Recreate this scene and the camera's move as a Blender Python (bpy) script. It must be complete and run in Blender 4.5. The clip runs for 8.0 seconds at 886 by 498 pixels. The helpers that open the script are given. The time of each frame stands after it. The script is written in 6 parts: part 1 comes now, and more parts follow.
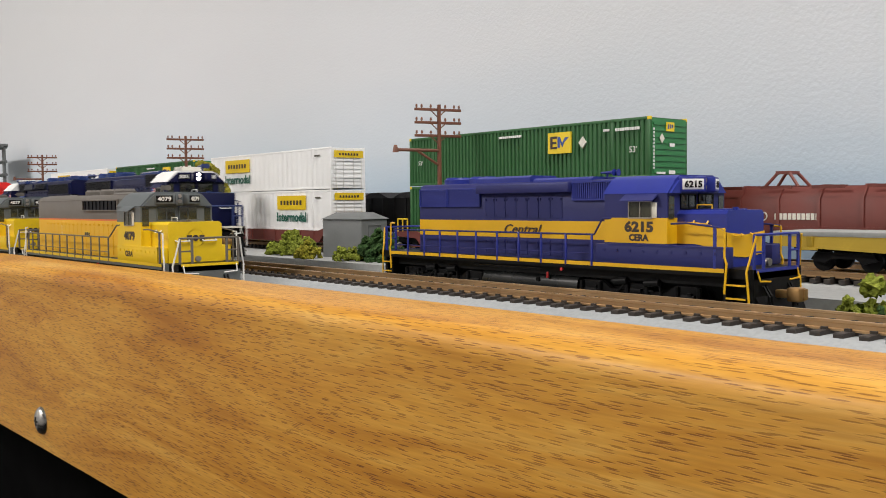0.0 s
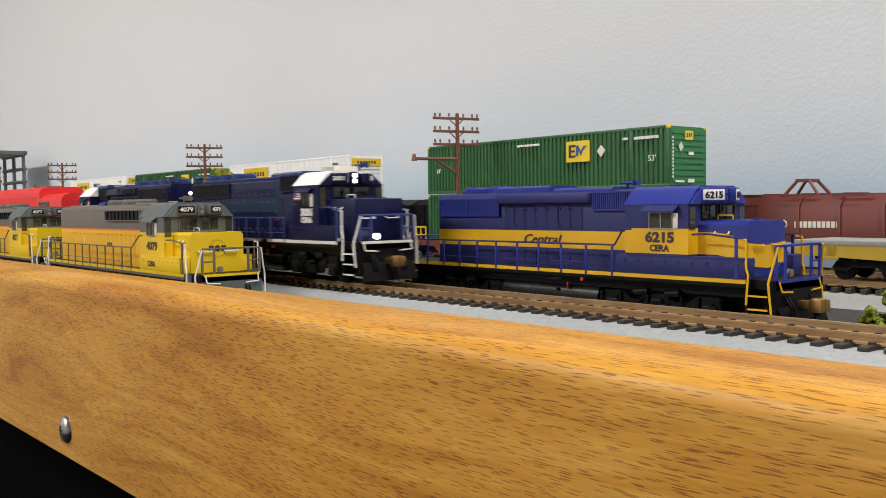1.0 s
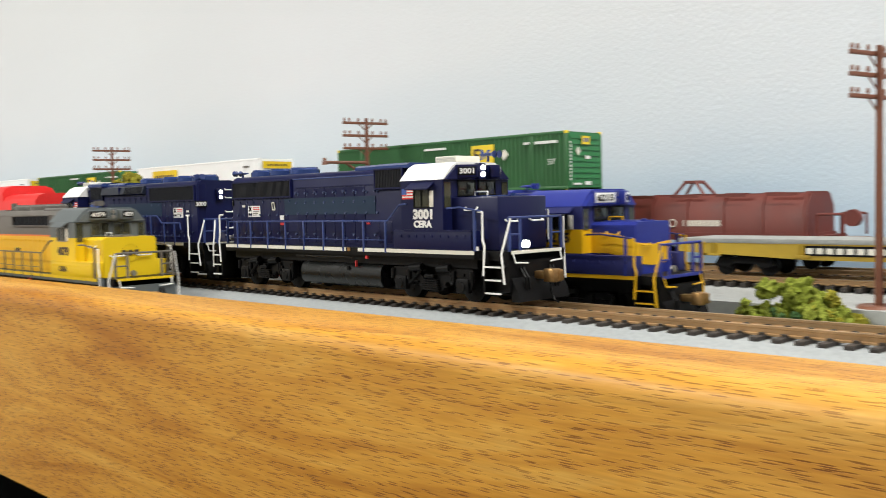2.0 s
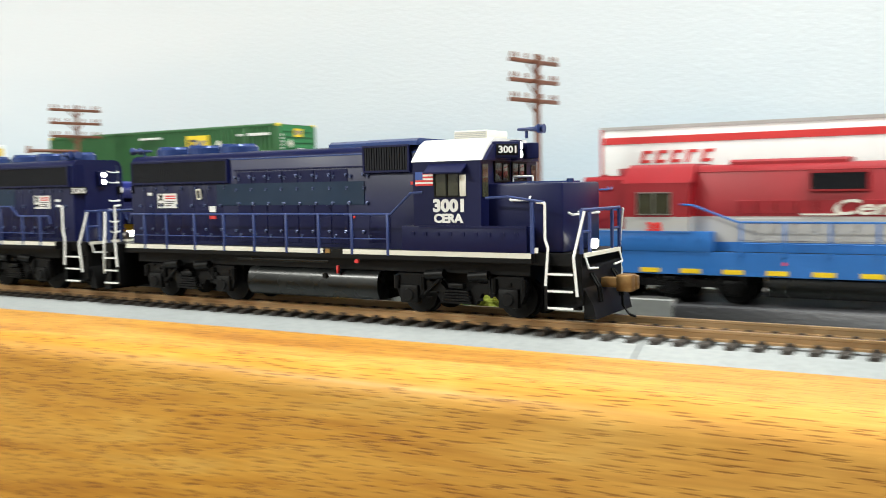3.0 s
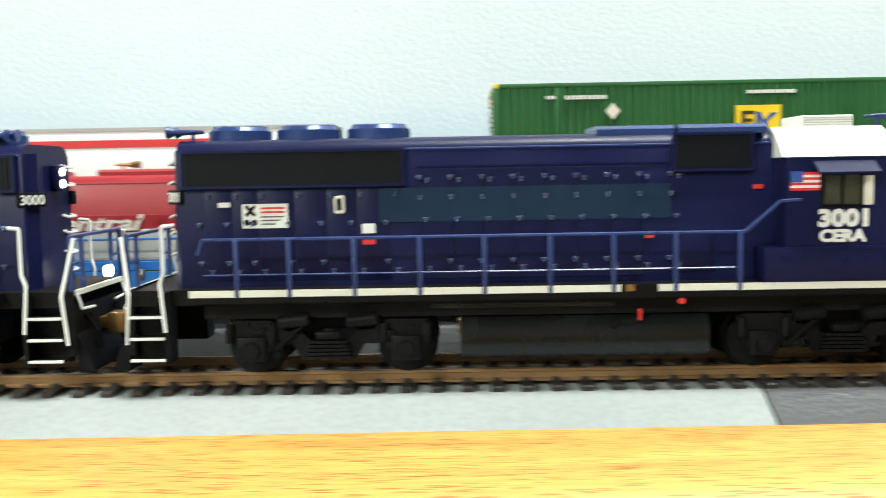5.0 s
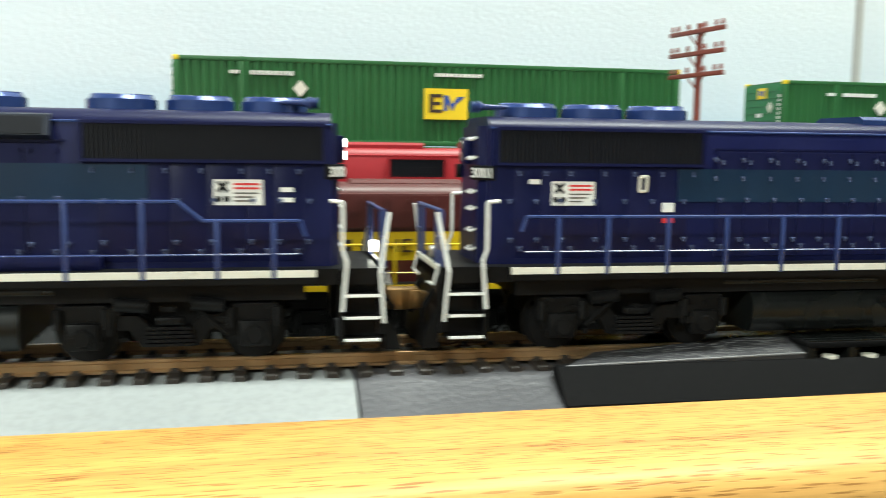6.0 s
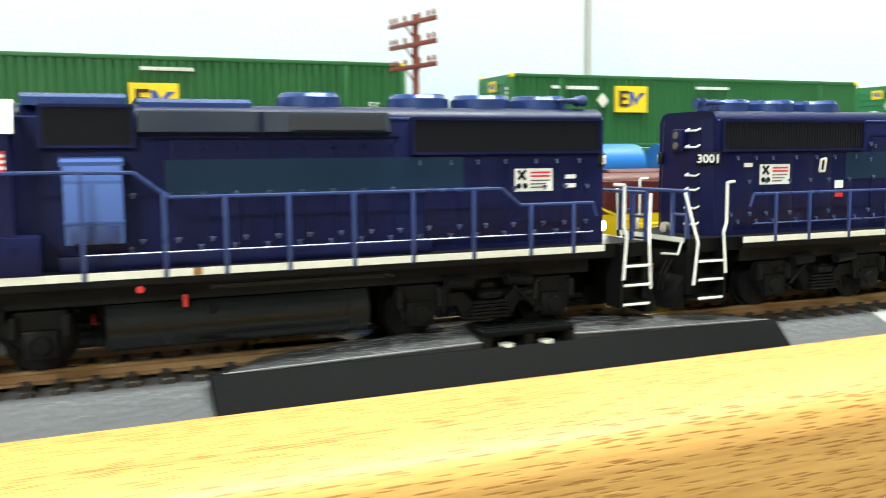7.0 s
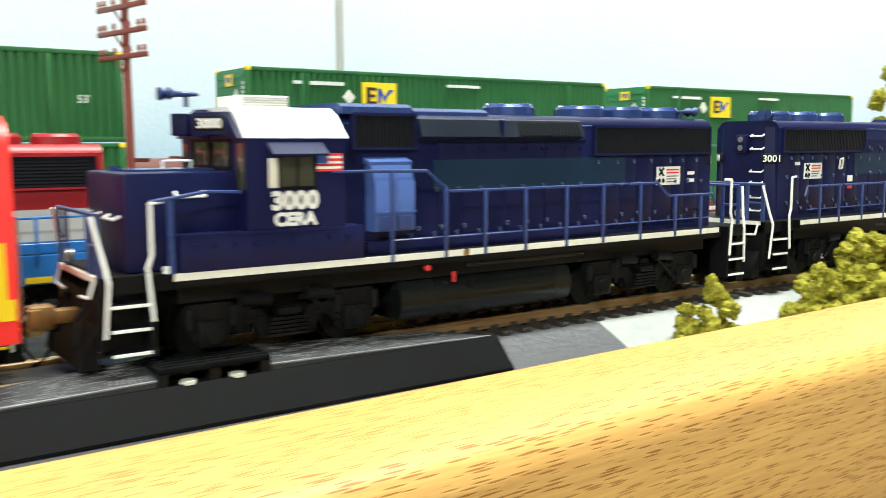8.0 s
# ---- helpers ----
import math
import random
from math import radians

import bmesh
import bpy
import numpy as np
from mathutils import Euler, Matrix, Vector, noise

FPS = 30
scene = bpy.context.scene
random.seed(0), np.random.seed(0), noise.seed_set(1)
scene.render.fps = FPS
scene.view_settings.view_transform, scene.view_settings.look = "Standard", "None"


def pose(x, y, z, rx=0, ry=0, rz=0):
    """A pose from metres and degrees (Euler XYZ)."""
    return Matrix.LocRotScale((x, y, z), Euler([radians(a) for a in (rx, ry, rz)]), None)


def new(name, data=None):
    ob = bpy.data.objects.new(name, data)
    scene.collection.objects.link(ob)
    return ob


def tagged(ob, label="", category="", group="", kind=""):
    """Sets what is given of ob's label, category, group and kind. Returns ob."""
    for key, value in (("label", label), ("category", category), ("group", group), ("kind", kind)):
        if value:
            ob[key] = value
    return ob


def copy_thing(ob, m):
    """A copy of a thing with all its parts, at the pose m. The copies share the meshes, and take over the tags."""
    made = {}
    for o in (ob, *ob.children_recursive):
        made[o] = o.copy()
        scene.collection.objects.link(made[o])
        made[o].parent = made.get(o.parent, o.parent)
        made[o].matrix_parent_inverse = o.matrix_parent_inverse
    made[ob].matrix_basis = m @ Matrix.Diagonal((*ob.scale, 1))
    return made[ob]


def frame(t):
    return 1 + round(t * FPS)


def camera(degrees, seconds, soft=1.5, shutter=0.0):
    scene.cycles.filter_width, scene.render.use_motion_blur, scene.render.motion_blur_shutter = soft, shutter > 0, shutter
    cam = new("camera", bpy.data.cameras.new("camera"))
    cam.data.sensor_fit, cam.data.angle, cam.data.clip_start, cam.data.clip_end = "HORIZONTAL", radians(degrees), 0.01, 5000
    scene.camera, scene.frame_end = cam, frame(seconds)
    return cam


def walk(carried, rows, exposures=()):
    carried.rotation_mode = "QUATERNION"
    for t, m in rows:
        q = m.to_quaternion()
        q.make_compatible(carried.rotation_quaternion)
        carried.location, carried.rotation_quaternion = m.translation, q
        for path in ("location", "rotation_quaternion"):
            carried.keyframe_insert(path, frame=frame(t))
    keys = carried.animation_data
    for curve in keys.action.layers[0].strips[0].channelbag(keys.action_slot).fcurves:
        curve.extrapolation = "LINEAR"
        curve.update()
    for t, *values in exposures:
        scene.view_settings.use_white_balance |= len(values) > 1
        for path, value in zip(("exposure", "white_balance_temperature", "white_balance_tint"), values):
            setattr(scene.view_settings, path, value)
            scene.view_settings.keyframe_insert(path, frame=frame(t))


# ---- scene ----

# ---------- camera ----------
cam = camera(51.7, 8.0, soft=0.9, shutter=0.5)
PATH = [
    (0.0, pose(0.1040, -0.2210, 0.0347, 87.13, 0.57, 49.62)),
    (0.5, pose(0.1027, -0.2207, 0.0370, 86.79, 0.89, 50.24)),
    (1.0, pose(0.1038, -0.2239, 0.0376, 87.35, 0.79, 50.52)),
    (1.2, pose(0.1045, -0.2250, 0.0380, 87.33, 0.79, 50.62)),
    (2.3, pose(0.1264, -0.2365, 0.0403, 86.95, 1.26, 41.92)),
    (2.5, pose(0.1331, -0.2347, 0.0409, 86.74, 1.14, 39.93)),
    (3.0, pose(0.1503, -0.2244, 0.0412, 86.07, 1.05, 30.96)),
    (3.5, pose(0.1673, -0.2125, 0.0413, 85.66, 0.88, 22.88)),
    (4.0, pose(0.1939, -0.2026, 0.0442, 85.70, 0.82, 14.92)),
    (4.5, pose(0.2173, -0.1927, 0.0452, 85.91, 1.30, 8.16)),
    (4.7, pose(0.2251, -0.1924, 0.0459, 85.70, 1.40, 5.01)),
    (5.8, pose(0.2769, -0.1850, 0.0468, 83.66, -0.77, -8.35)),
    (6.0, pose(0.2828, -0.1853, 0.0470, 83.69, -0.75, -11.02)),
    (6.5, pose(0.2984, -0.1849, 0.0464, 84.57, -0.09, -17.20)),
    (7.0, pose(0.3161, -0.1822, 0.0441, 83.97, 0.55, -22.83)),
    (7.5, pose(0.3329, -0.1781, 0.0450, 83.65, 0.16, -29.30)),
    (8.0, pose(0.3454, -0.1728, 0.0470, 83.38, 0.15, -35.39)),
]
EXPOSURES = [(0.0, 0.02, 6600, 13), (1.2, 0.05, 6600, 12), (2.3, 0.48, 6500, 6), (3.5, 0.6, 6400, 2), (4.5, 0.7, 6350, -2), (5.8, 0.62, 6300, -4), (6.5, 0.75, 6300, -4), (7.0, 0.95, 6250, -4), (8.0, 0.9, 6300, -3)]
walk(cam, PATH, EXPOSURES)

# the train: seconds and the place of its first engine along the main track
TRAIN = [(0.0, -0.521), (0.5, -0.4526), (1.0, -0.384), (1.2, -0.3565), (2.3, -0.2067), (2.5, -0.1782), (3.0, -0.1075), (3.5, -0.0363),
         (4.0, 0.0365), (4.5, 0.1105), (4.7, 0.1402), (5.8, 0.3027), (6.0, 0.3314), (6.5, 0.4006), (7.0, 0.4666), (7.5, 0.5309), (8.0, 0.5952)]

# ---------- light: a train room under ceiling panels ----------
world = bpy.data.worlds.new("room_air")
scene.world = world
world.use_nodes = True
world.node_tree.nodes["Background"].inputs[0].default_value = (0.75, 0.85, 1.0, 1)
world.node_tree.nodes["Background"].inputs[1].default_value = 0.02


def ceiling_lamp(x, y, z, w, d, watts, tone):
    lamp = bpy.data.lights.new("ceiling_light", "AREA")
    lamp.shape, lamp.size, lamp.size_y, lamp.energy, lamp.color = "RECTANGLE", w, d, watts, tone
    ob = new("ceiling_light", lamp)
    ob.matrix_world = pose(x, y, z)
    return ob


LAMP_Z = 1.33
ceiling_lamp(-1.3, -1.7, LAMP_Z, 1.0, 0.25, 61.0, (1.0, 0.97, 0.92))
ceiling_lamp(0.75, -0.16, LAMP_Z, 1.0, 0.25, 29.0, (1.0, 0.97, 0.92))

# ---------- materials ----------


def nodes_of(name):
    m = bpy.data.materials.new(name)
    m.use_nodes = True
    nt = m.node_tree
    return m, nt, nt.nodes["Principled BSDF"]


def add_node(nt, kind, **values):
    n = nt.nodes.new(kind)
    for k, v in values.items():
        n.inputs[k].default_value = v
    return n


def mixed(nt, fac, a, b, mode="MIX"):
    n = nt.nodes.new("ShaderNodeMix")
    n.data_type, n.blend_type = "RGBA", mode
    for sock, val in ((n.inputs[0], fac), (n.inputs[6], a), (n.inputs[7], b)):
        if isinstance(val, (int, float)):
            sock.default_value = val
        elif isinstance(val, tuple):
            sock.default_value = (*val, 1) if len(val) == 3 else val
        else:
            nt.links.new(val, sock)
    return n.outputs[2]


def ramp(nt, src, stops):
    n = nt.nodes.new("ShaderNodeValToRGB")
    while len(n.color_ramp.elements) < len(stops):
        n.color_ramp.elements.new(0.5)
    for e, (p, c) in zip(n.color_ramp.elements, stops):
        e.position, e.color = p, (*c, 1) if len(c) == 3 else c
    nt.links.new(src, n.inputs[0])
    return n.outputs[0]


def grey(v):
    return (v, v, v)


def paint(name, color, rough=0.45, metal=0.0, grain=900, wear=0.12, bump=0.00002, spec=0.5):
    """Model paint or plastic: a slight mottling at two scales, uneven gloss, fine relief."""
    m, nt, b = nodes_of(name)
    tex = add_node(nt, "ShaderNodeTexCoord").outputs["Object"]
    n1 = add_node(nt, "ShaderNodeTexNoise", Scale=60.0, Detail=3.0)
    n2 = add_node(nt, "ShaderNodeTexNoise", Scale=float(grain), Detail=4.0)
    nt.links.new(tex, n1.inputs["Vector"])
    nt.links.new(tex, n2.inputs["Vector"])
    dark = tuple(c * (1 - wear) for c in color)
    light = tuple(min(1, c * (1 + wear * 0.6) + 0.01 * wear) for c in color)
    c1 = mixed(nt, ramp(nt, n1.outputs[0], [(0.3, grey(0)), (0.7, grey(1))]), dark, light)
    c2 = mixed(nt, ramp(nt, n2.outputs[0], [(0.35, grey(0)), (0.75, grey(1))]), c1, color)
    nt.links.new(c2, b.inputs["Base Color"])
    nt.links.new(ramp(nt, n1.outputs[0], [(0.2, grey(max(0.05, rough - 0.08))), (0.8, grey(min(1, rough + 0.1)))]), b.inputs["Roughness"])
    b.inputs["Metallic"].default_value = metal
    b.inputs["Specular IOR Level"].default_value = spec
    bm_ = add_node(nt, "ShaderNodeBump", Strength=0.35, Distance=bump)
    nt.links.new(n2.outputs[0], bm_.inputs["Height"])
    nt.links.new(bm_.outputs[0], b.inputs["Normal"])
    return m


def glow(name, color, strength):
    m, nt, b = nodes_of(name)
    b.inputs["Base Color"].default_value = (*color, 1)
    b.inputs["Emission Color"].default_value = (*color, 1)
    b.inputs["Emission Strength"].default_value = strength
    return m


def oak():
    """Varnished oak: cathedral grain bands along x, short dark pores, a warm satin coat."""
    m, nt, b = nodes_of("varnished_oak")
    tex = add_node(nt, "ShaderNodeTexCoord").outputs["Object"]
    warp = add_node(nt, "ShaderNodeTexNoise", Scale=3.0, Detail=2.0)
    mp0 = add_node(nt, "ShaderNodeMapping", Scale=(1.2, 6.0, 6.0))
    nt.links.new(tex, mp0.inputs[0])
    nt.links.new(mp0.outputs[0], warp.inputs["Vector"])
    big = add_node(nt, "ShaderNodeMapping", Scale=(6.0, 120.0, 120.0), Rotation=(0.0, 0.10, 0.0))
    nt.links.new(tex, big.inputs[0])
    shift = nt.nodes.new("ShaderNodeVectorMath")
    shift.operation = "MULTIPLY_ADD"
    nt.links.new(warp.outputs["Color"], shift.inputs[0])
    shift.inputs[1].default_value = (2.0, 9.0, 9.0)
    nt.links.new(big.outputs[0], shift.inputs[2])
    bands = add_node(nt, "ShaderNodeTexNoise", Scale=1.0, Detail=5.0, Roughness=0.62)
    nt.links.new(shift.outputs[0], bands.inputs["Vector"])
    base = ramp(nt, bands.outputs[0], [(0.30, (0.39, 0.150, 0.014)), (0.44, (0.55, 0.255, 0.030)), (0.58, (0.64, 0.325, 0.048)), (0.74, (0.70, 0.41, 0.090))])
    # paler towards the board's east end, in long streaks: bright exposure put into colour
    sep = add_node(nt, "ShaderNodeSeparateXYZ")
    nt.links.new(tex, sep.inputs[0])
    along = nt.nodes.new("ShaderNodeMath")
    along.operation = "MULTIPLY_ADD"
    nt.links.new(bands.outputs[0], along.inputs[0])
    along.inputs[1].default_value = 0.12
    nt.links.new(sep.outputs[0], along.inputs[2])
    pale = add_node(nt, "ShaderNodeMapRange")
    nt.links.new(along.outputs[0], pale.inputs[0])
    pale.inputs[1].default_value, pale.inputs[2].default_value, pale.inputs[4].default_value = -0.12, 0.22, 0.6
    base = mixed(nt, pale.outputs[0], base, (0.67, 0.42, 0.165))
    # open pores: short thin dashes along the grain
    mp = add_node(nt, "ShaderNodeMapping", Scale=(170.0, 2300.0, 2300.0), Rotation=(0.0, 0.10, 0.0))
    nt.links.new(tex, mp.inputs[0])
    pores = add_node(nt, "ShaderNodeTexVoronoi", Scale=1.0, Randomness=1.0)
    nt.links.new(mp.outputs[0], pores.inputs["Vector"])
    dash = ramp(nt, pores.outputs["Distance"], [(0.27, grey(1)), (0.37, grey(0))])
    gate = mixed(nt, 1.0, dash, ramp(nt, bands.outputs[0], [(0.38, grey(0.95)), (0.62, grey(0.55))]), "MULTIPLY")
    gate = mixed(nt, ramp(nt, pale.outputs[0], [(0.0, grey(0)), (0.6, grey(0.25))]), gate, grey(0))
    col = mixed(nt, gate, base, (0.150, 0.050, 0.008))
    fine = add_node(nt, "ShaderNodeTexNoise", Scale=1.0, Detail=4.0)
    mpf = add_node(nt, "ShaderNodeMapping", Scale=(60.0, 1500.0, 1500.0), Rotation=(0.0, 0.10, 0.0))
    nt.links.new(tex, mpf.inputs[0])
    nt.links.new(mpf.outputs[0], fine.inputs["Vector"])
    col = mixed(nt, ramp(nt, fine.outputs[0], [(0.3, grey(0.34)), (0.7, grey(0))]), col, (0.25, 0.095, 0.017))
    nt.links.new(col, b.inputs["Base Color"])
    b.inputs["Roughness"].default_value = 0.46
    b.inputs["Specular IOR Level"].default_value = 0.22
    b.inputs["Coat Weight"].default_value = 0.06
    b.inputs["Coat Roughness"].default_value = 0.26
    bp = add_node(nt, "ShaderNodeBump", Strength=0.4, Distance=0.0001)
    bp.invert = True
    nt.links.new(gate, bp.inputs["Height"])
    nt.links.new(bp.outputs[0], b.inputs["Normal"])
    return m


def rolled(name, c0, c1, scale=700.0, rough=0.85, bump=0.0002):
    """Painted roadbed, plaster or foam: mottled and pebbly."""
    m, nt, b = nodes_of(name)
    tex = add_node(nt, "ShaderNodeTexCoord").outputs["Object"]
    n1 = add_node(nt, "ShaderNodeTexNoise", Scale=18.0, Detail=4.0)
    n2 = add_node(nt, "ShaderNodeTexNoise", Scale=scale, Detail=3.0)
    for n in (n1, n2):
        nt.links.new(tex, n.inputs["Vector"])
    c = mixed(nt, ramp(nt, n1.outputs[0], [(0.3, grey(0)), (0.7, grey(1))]), c0, c1)
    c = mixed(nt, ramp(nt, n2.outputs[0], [(0.3, grey(0.25)), (0.6, grey(0))]), c, tuple(v * 0.55 for v in c0))
    nt.links.new(c, b.inputs["Base Color"])
    b.inputs["Roughness"].default_value = rough
    bp = add_node(nt, "ShaderNodeBump", Strength=0.6, Distance=bump)
    nt.links.new(n2.outputs[0], bp.inputs["Height"])
    nt.links.new(bp.outputs[0], b.inputs["Normal"])
    return m


def foliage(name, c0, c1):
    m, nt, b = nodes_of(name)
    tex = add_node(nt, "ShaderNodeTexCoord").outputs["Object"]
    geo = add_node(nt, "ShaderNodeNewGeometry")
    n2 = add_node(nt, "ShaderNodeTexNoise", Scale=900.0, Detail=4.0)
    nt.links.new(tex, n2.inputs["Vector"])
    c = mixed(nt, geo.outputs["Random Per Island"], c0, c1)
    c = mixed(nt, ramp(nt, n2.outputs[0], [(0.35, grey(0.75)), (0.65, grey(0))]), c, tuple(v * 0.35 for v in c0))
    nt.links.new(c, b.inputs["Base Color"])
    b.inputs["Roughness"].default_value = 0.9
    b.inputs["Specular IOR Level"].default_value = 0.15
    bp = add_node(nt, "ShaderNodeBump", Strength=1.0, Distance=0.0006)
    nt.links.new(n2.outputs[0], bp.inputs["Height"])
    nt.links.new(bp.outputs[0], b.inputs["Normal"])
    return m


def backdrop_paint():
    """Hand-painted sky on plaster: pale grey-white above, a blue-grey haze and water low down."""
    m, nt, b = nodes_of("painted_sky")
    tex = add_node(nt, "ShaderNodeTexCoord").outputs["Object"]
    sep = add_node(nt, "ShaderNodeSeparateXYZ")
    nt.links.new(tex, sep.inputs[0])
    n1 = add_node(nt, "ShaderNodeTexNoise", Scale=5.0, Detail=4.0)
    mp = add_node(nt, "ShaderNodeMapping", Scale=(1.0, 1.0, 3.5))
    nt.links.new(tex, mp.inputs[0])
    nt.links.new(mp.outputs[0], n1.inputs["Vector"])
    n3 = add_node(nt, "ShaderNodeTexNoise", Scale=420.0, Detail=3.0)
    nt.links.new(tex, n3.inputs["Vector"])
    h = nt.nodes.new("ShaderNodeMath")
    h.operation = "MULTIPLY_ADD"
    nt.links.new(n1.outputs[0], h.inputs[0])
    h.inputs[1].default_value = 0.03
    nt.links.new(sep.outputs[2], h.inputs[2])
    mr = add_node(nt, "ShaderNodeMapRange")
    nt.links.new(h.outputs[0], mr.inputs[0])
    mr.inputs[1].default_value, mr.inputs[2].default_value = -0.02, 0.33
    col = ramp(nt, mr.outputs[0], [(0.10, (0.33, 0.45, 0.58)), (0.20, (0.37, 0.50, 0.63)), (0.26, (0.49, 0.60, 0.70)),
                                   (0.34, (0.60, 0.665, 0.73)), (0.55, (0.68, 0.705, 0.74)), (1.0, (0.705, 0.72, 0.74))])
    col = mixed(nt, ramp(nt, n1.outputs[0], [(0.45, grey(0)), (0.75, grey(0.3))]), col, (0.71, 0.74, 0.77))
    nt.links.new(col, b.inputs["Base Color"])
    b.inputs["Roughness"].default_value = 0.8
    bp = add_node(nt, "ShaderNodeBump", Strength=0.35, Distance=0.0006)
    nt.links.new(n3.outputs[0], bp.inputs["Height"])
    nt.links.new(bp.outputs[0], b.inputs["Normal"])
    return m


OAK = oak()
SKY = backdrop_paint()
PAD_GREY = rolled("grey_roadbed_paint", (0.27, 0.29, 0.298), (0.325, 0.343, 0.35))
PAD_PALE = rolled("pale_roadbed_paint", (0.28, 0.29, 0.28), (0.335, 0.345, 0.33), 300.0)
PAD_BLACK = rolled("dark_textured_mat", (0.035, 0.035, 0.04), (0.055, 0.055, 0.06), 800.0, 0.45, 0.0005)
PAD_MID = rolled("mid_grey_textured_mat", (0.085, 0.085, 0.094), (0.115, 0.115, 0.125), 700.0, 0.38, 0.0006)
BASE_GREY = rolled("grey_green_baseboard", (0.21, 0.245, 0.22), (0.28, 0.31, 0.29), 300.0)
SLAB = rolled("pale_grey_slab", (0.34, 0.35, 0.35), (0.41, 0.42, 0.41), 400.0)
PLASTER = rolled("white_room_paint", (0.42, 0.42, 0.41), (0.46, 0.46, 0.45), 200.0)
# near-black: the darkness below the layout is put into the colour
VOID_SHADE = rolled("shade_under_layout", (0.002, 0.002, 0.0022), (0.004, 0.004, 0.0042), 300.0)
VOID_SHADE.node_tree.nodes["Principled BSDF"].inputs["Specular IOR Level"].default_value = 0.03
RAIL = paint("weathered_rail_bronze", (0.42, 0.28, 0.15), 0.4, 0.75, wear=0.25)
RAIL_TOP = paint("polished_railhead", (0.62, 0.45, 0.27), 0.28, 0.9, wear=0.2)
TIE = paint("black_plastic_tie", (0.028, 0.022, 0.018), 0.55, wear=0.3)
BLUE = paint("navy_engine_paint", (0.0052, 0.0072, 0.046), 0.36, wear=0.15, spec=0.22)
# navy lightened for roof parts: their highlights from above put into the colour
FAN_LIT_BLUE = paint("glossy_lit_blue_fan_paint", (0.028, 0.055, 0.19), 0.22, 0.3)
# lighter navy: the slanted hatch's reflected light is put into its colour
HATCH_LIT_BLUE = paint("lit_blue_hatch_paint", (0.06, 0.105, 0.31), 0.3)
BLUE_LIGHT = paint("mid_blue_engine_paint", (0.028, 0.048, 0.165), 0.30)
# pale blue for latches and hinges, so each reads as a small glint
LATCH_GLINT = paint("latch_glint_blue", (0.10, 0.125, 0.24), 0.25, 0.5)
TEAL = paint("teal_patch_paint", (0.005, 0.022, 0.056), 0.36, spec=0.35)
# one royal blue twice: light from above put into the roof, shade into the sides
ROYAL = paint("royal_blue_engine_paint", (0.014, 0.026, 0.235), 0.42)
ROYAL_SHADE = paint("shaded_royal_blue_paint", (0.020, 0.024, 0.125), 0.5, spec=0.3)
WHITE = paint("white_engine_paint", (0.80, 0.80, 0.78), 0.5, wear=0.05)
CREAM = paint("cream_stripe_paint", (0.70, 0.68, 0.60), 0.5, wear=0.1)
YELLOW = paint("engine_yellow_paint", (0.74, 0.42, 0.006), 0.42, wear=0.07)
LEMON = paint("lemon_yellow_paint", (0.74, 0.51, 0.008), 0.42, wear=0.07)
ENGINE_GREY = paint("harbor_grey_paint", (0.125, 0.112, 0.098), 0.5)
NOSE_GREY = paint("blue_grey_paint", (0.105, 0.12, 0.125), 0.45)
RED = paint("engine_red_paint", (0.27, 0.007, 0.014), 0.42)
SCARLET = paint("scarlet_paint", (0.72, 0.02, 0.018), 0.42)
ORANGE = paint("thin_orange_stripe", (0.72, 0.16, 0.03), 0.45)
SILVER = paint("silver_grey_band_paint", (0.42, 0.41, 0.40), 0.45)
SKYBLUE = paint("bright_blue_sill_paint", (0.022, 0.135, 0.43), 0.4)
MAROON = paint("maroon_engine_paint", (0.075, 0.012, 0.010), 0.45)
BLACK = paint("black_running_gear", (0.0045, 0.0045, 0.005), 0.45, wear=0.3, bump=0.00006, spec=0.14)
CHARCOAL = paint("dark_slate_engine_paint", (0.010, 0.014, 0.026), 0.38, spec=0.35)
BLACK_GLOSS = paint("satin_black_plastic", (0.005, 0.006, 0.006), 0.26, wear=0.2, spec=0.38)
GRILLE = paint("black_grille", (0.004, 0.005, 0.009), 0.55, spec=0.25)
BRASS = paint("brass_coupler", (0.42, 0.25, 0.10), 0.38, 0.8, wear=0.3)
STEEL = paint("worn_steel", (0.35, 0.33, 0.30), 0.35, 0.85)
CHROME = paint("nickel_screw", (0.62, 0.60, 0.57), 0.25, 1.0, wear=0.3)
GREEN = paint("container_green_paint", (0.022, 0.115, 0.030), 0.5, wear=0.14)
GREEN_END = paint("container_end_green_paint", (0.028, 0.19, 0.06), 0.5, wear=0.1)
BOXWHITE = paint("container_white_paint", (0.84, 0.85, 0.85), 0.5, wear=0.05)
SIGN_YELLOW = paint("sign_yellow_paint", (0.82, 0.60, 0.02), 0.5)
SIGN_BLUE = paint("sign_blue_paint", (0.03, 0.08, 0.32), 0.5)
SIGN_RED = paint("sign_red_paint", (0.62, 0.03, 0.03), 0.5)
SIGN_DARK = paint("dark_lettering_paint", (0.04, 0.025, 0.02), 0.5)
LETTER_GREEN = paint("dark_green_lettering", (0.01, 0.10, 0.07), 0.5)
OXIDE = paint("oxide_red_car_paint", (0.135, 0.024, 0.016), 0.6, wear=0.25)
OXIDE_LIGHT = paint("faded_oxide_paint", (0.19, 0.045, 0.032), 0.6, wear=0.2)
DECK = rolled("weathered_grey_deck", (0.27, 0.28, 0.27), (0.35, 0.36, 0.35), 300.0)
FLAT_YELLOW = paint("dulled_yellow_car_paint", (0.40, 0.27, 0.018), 0.55, wear=0.25)
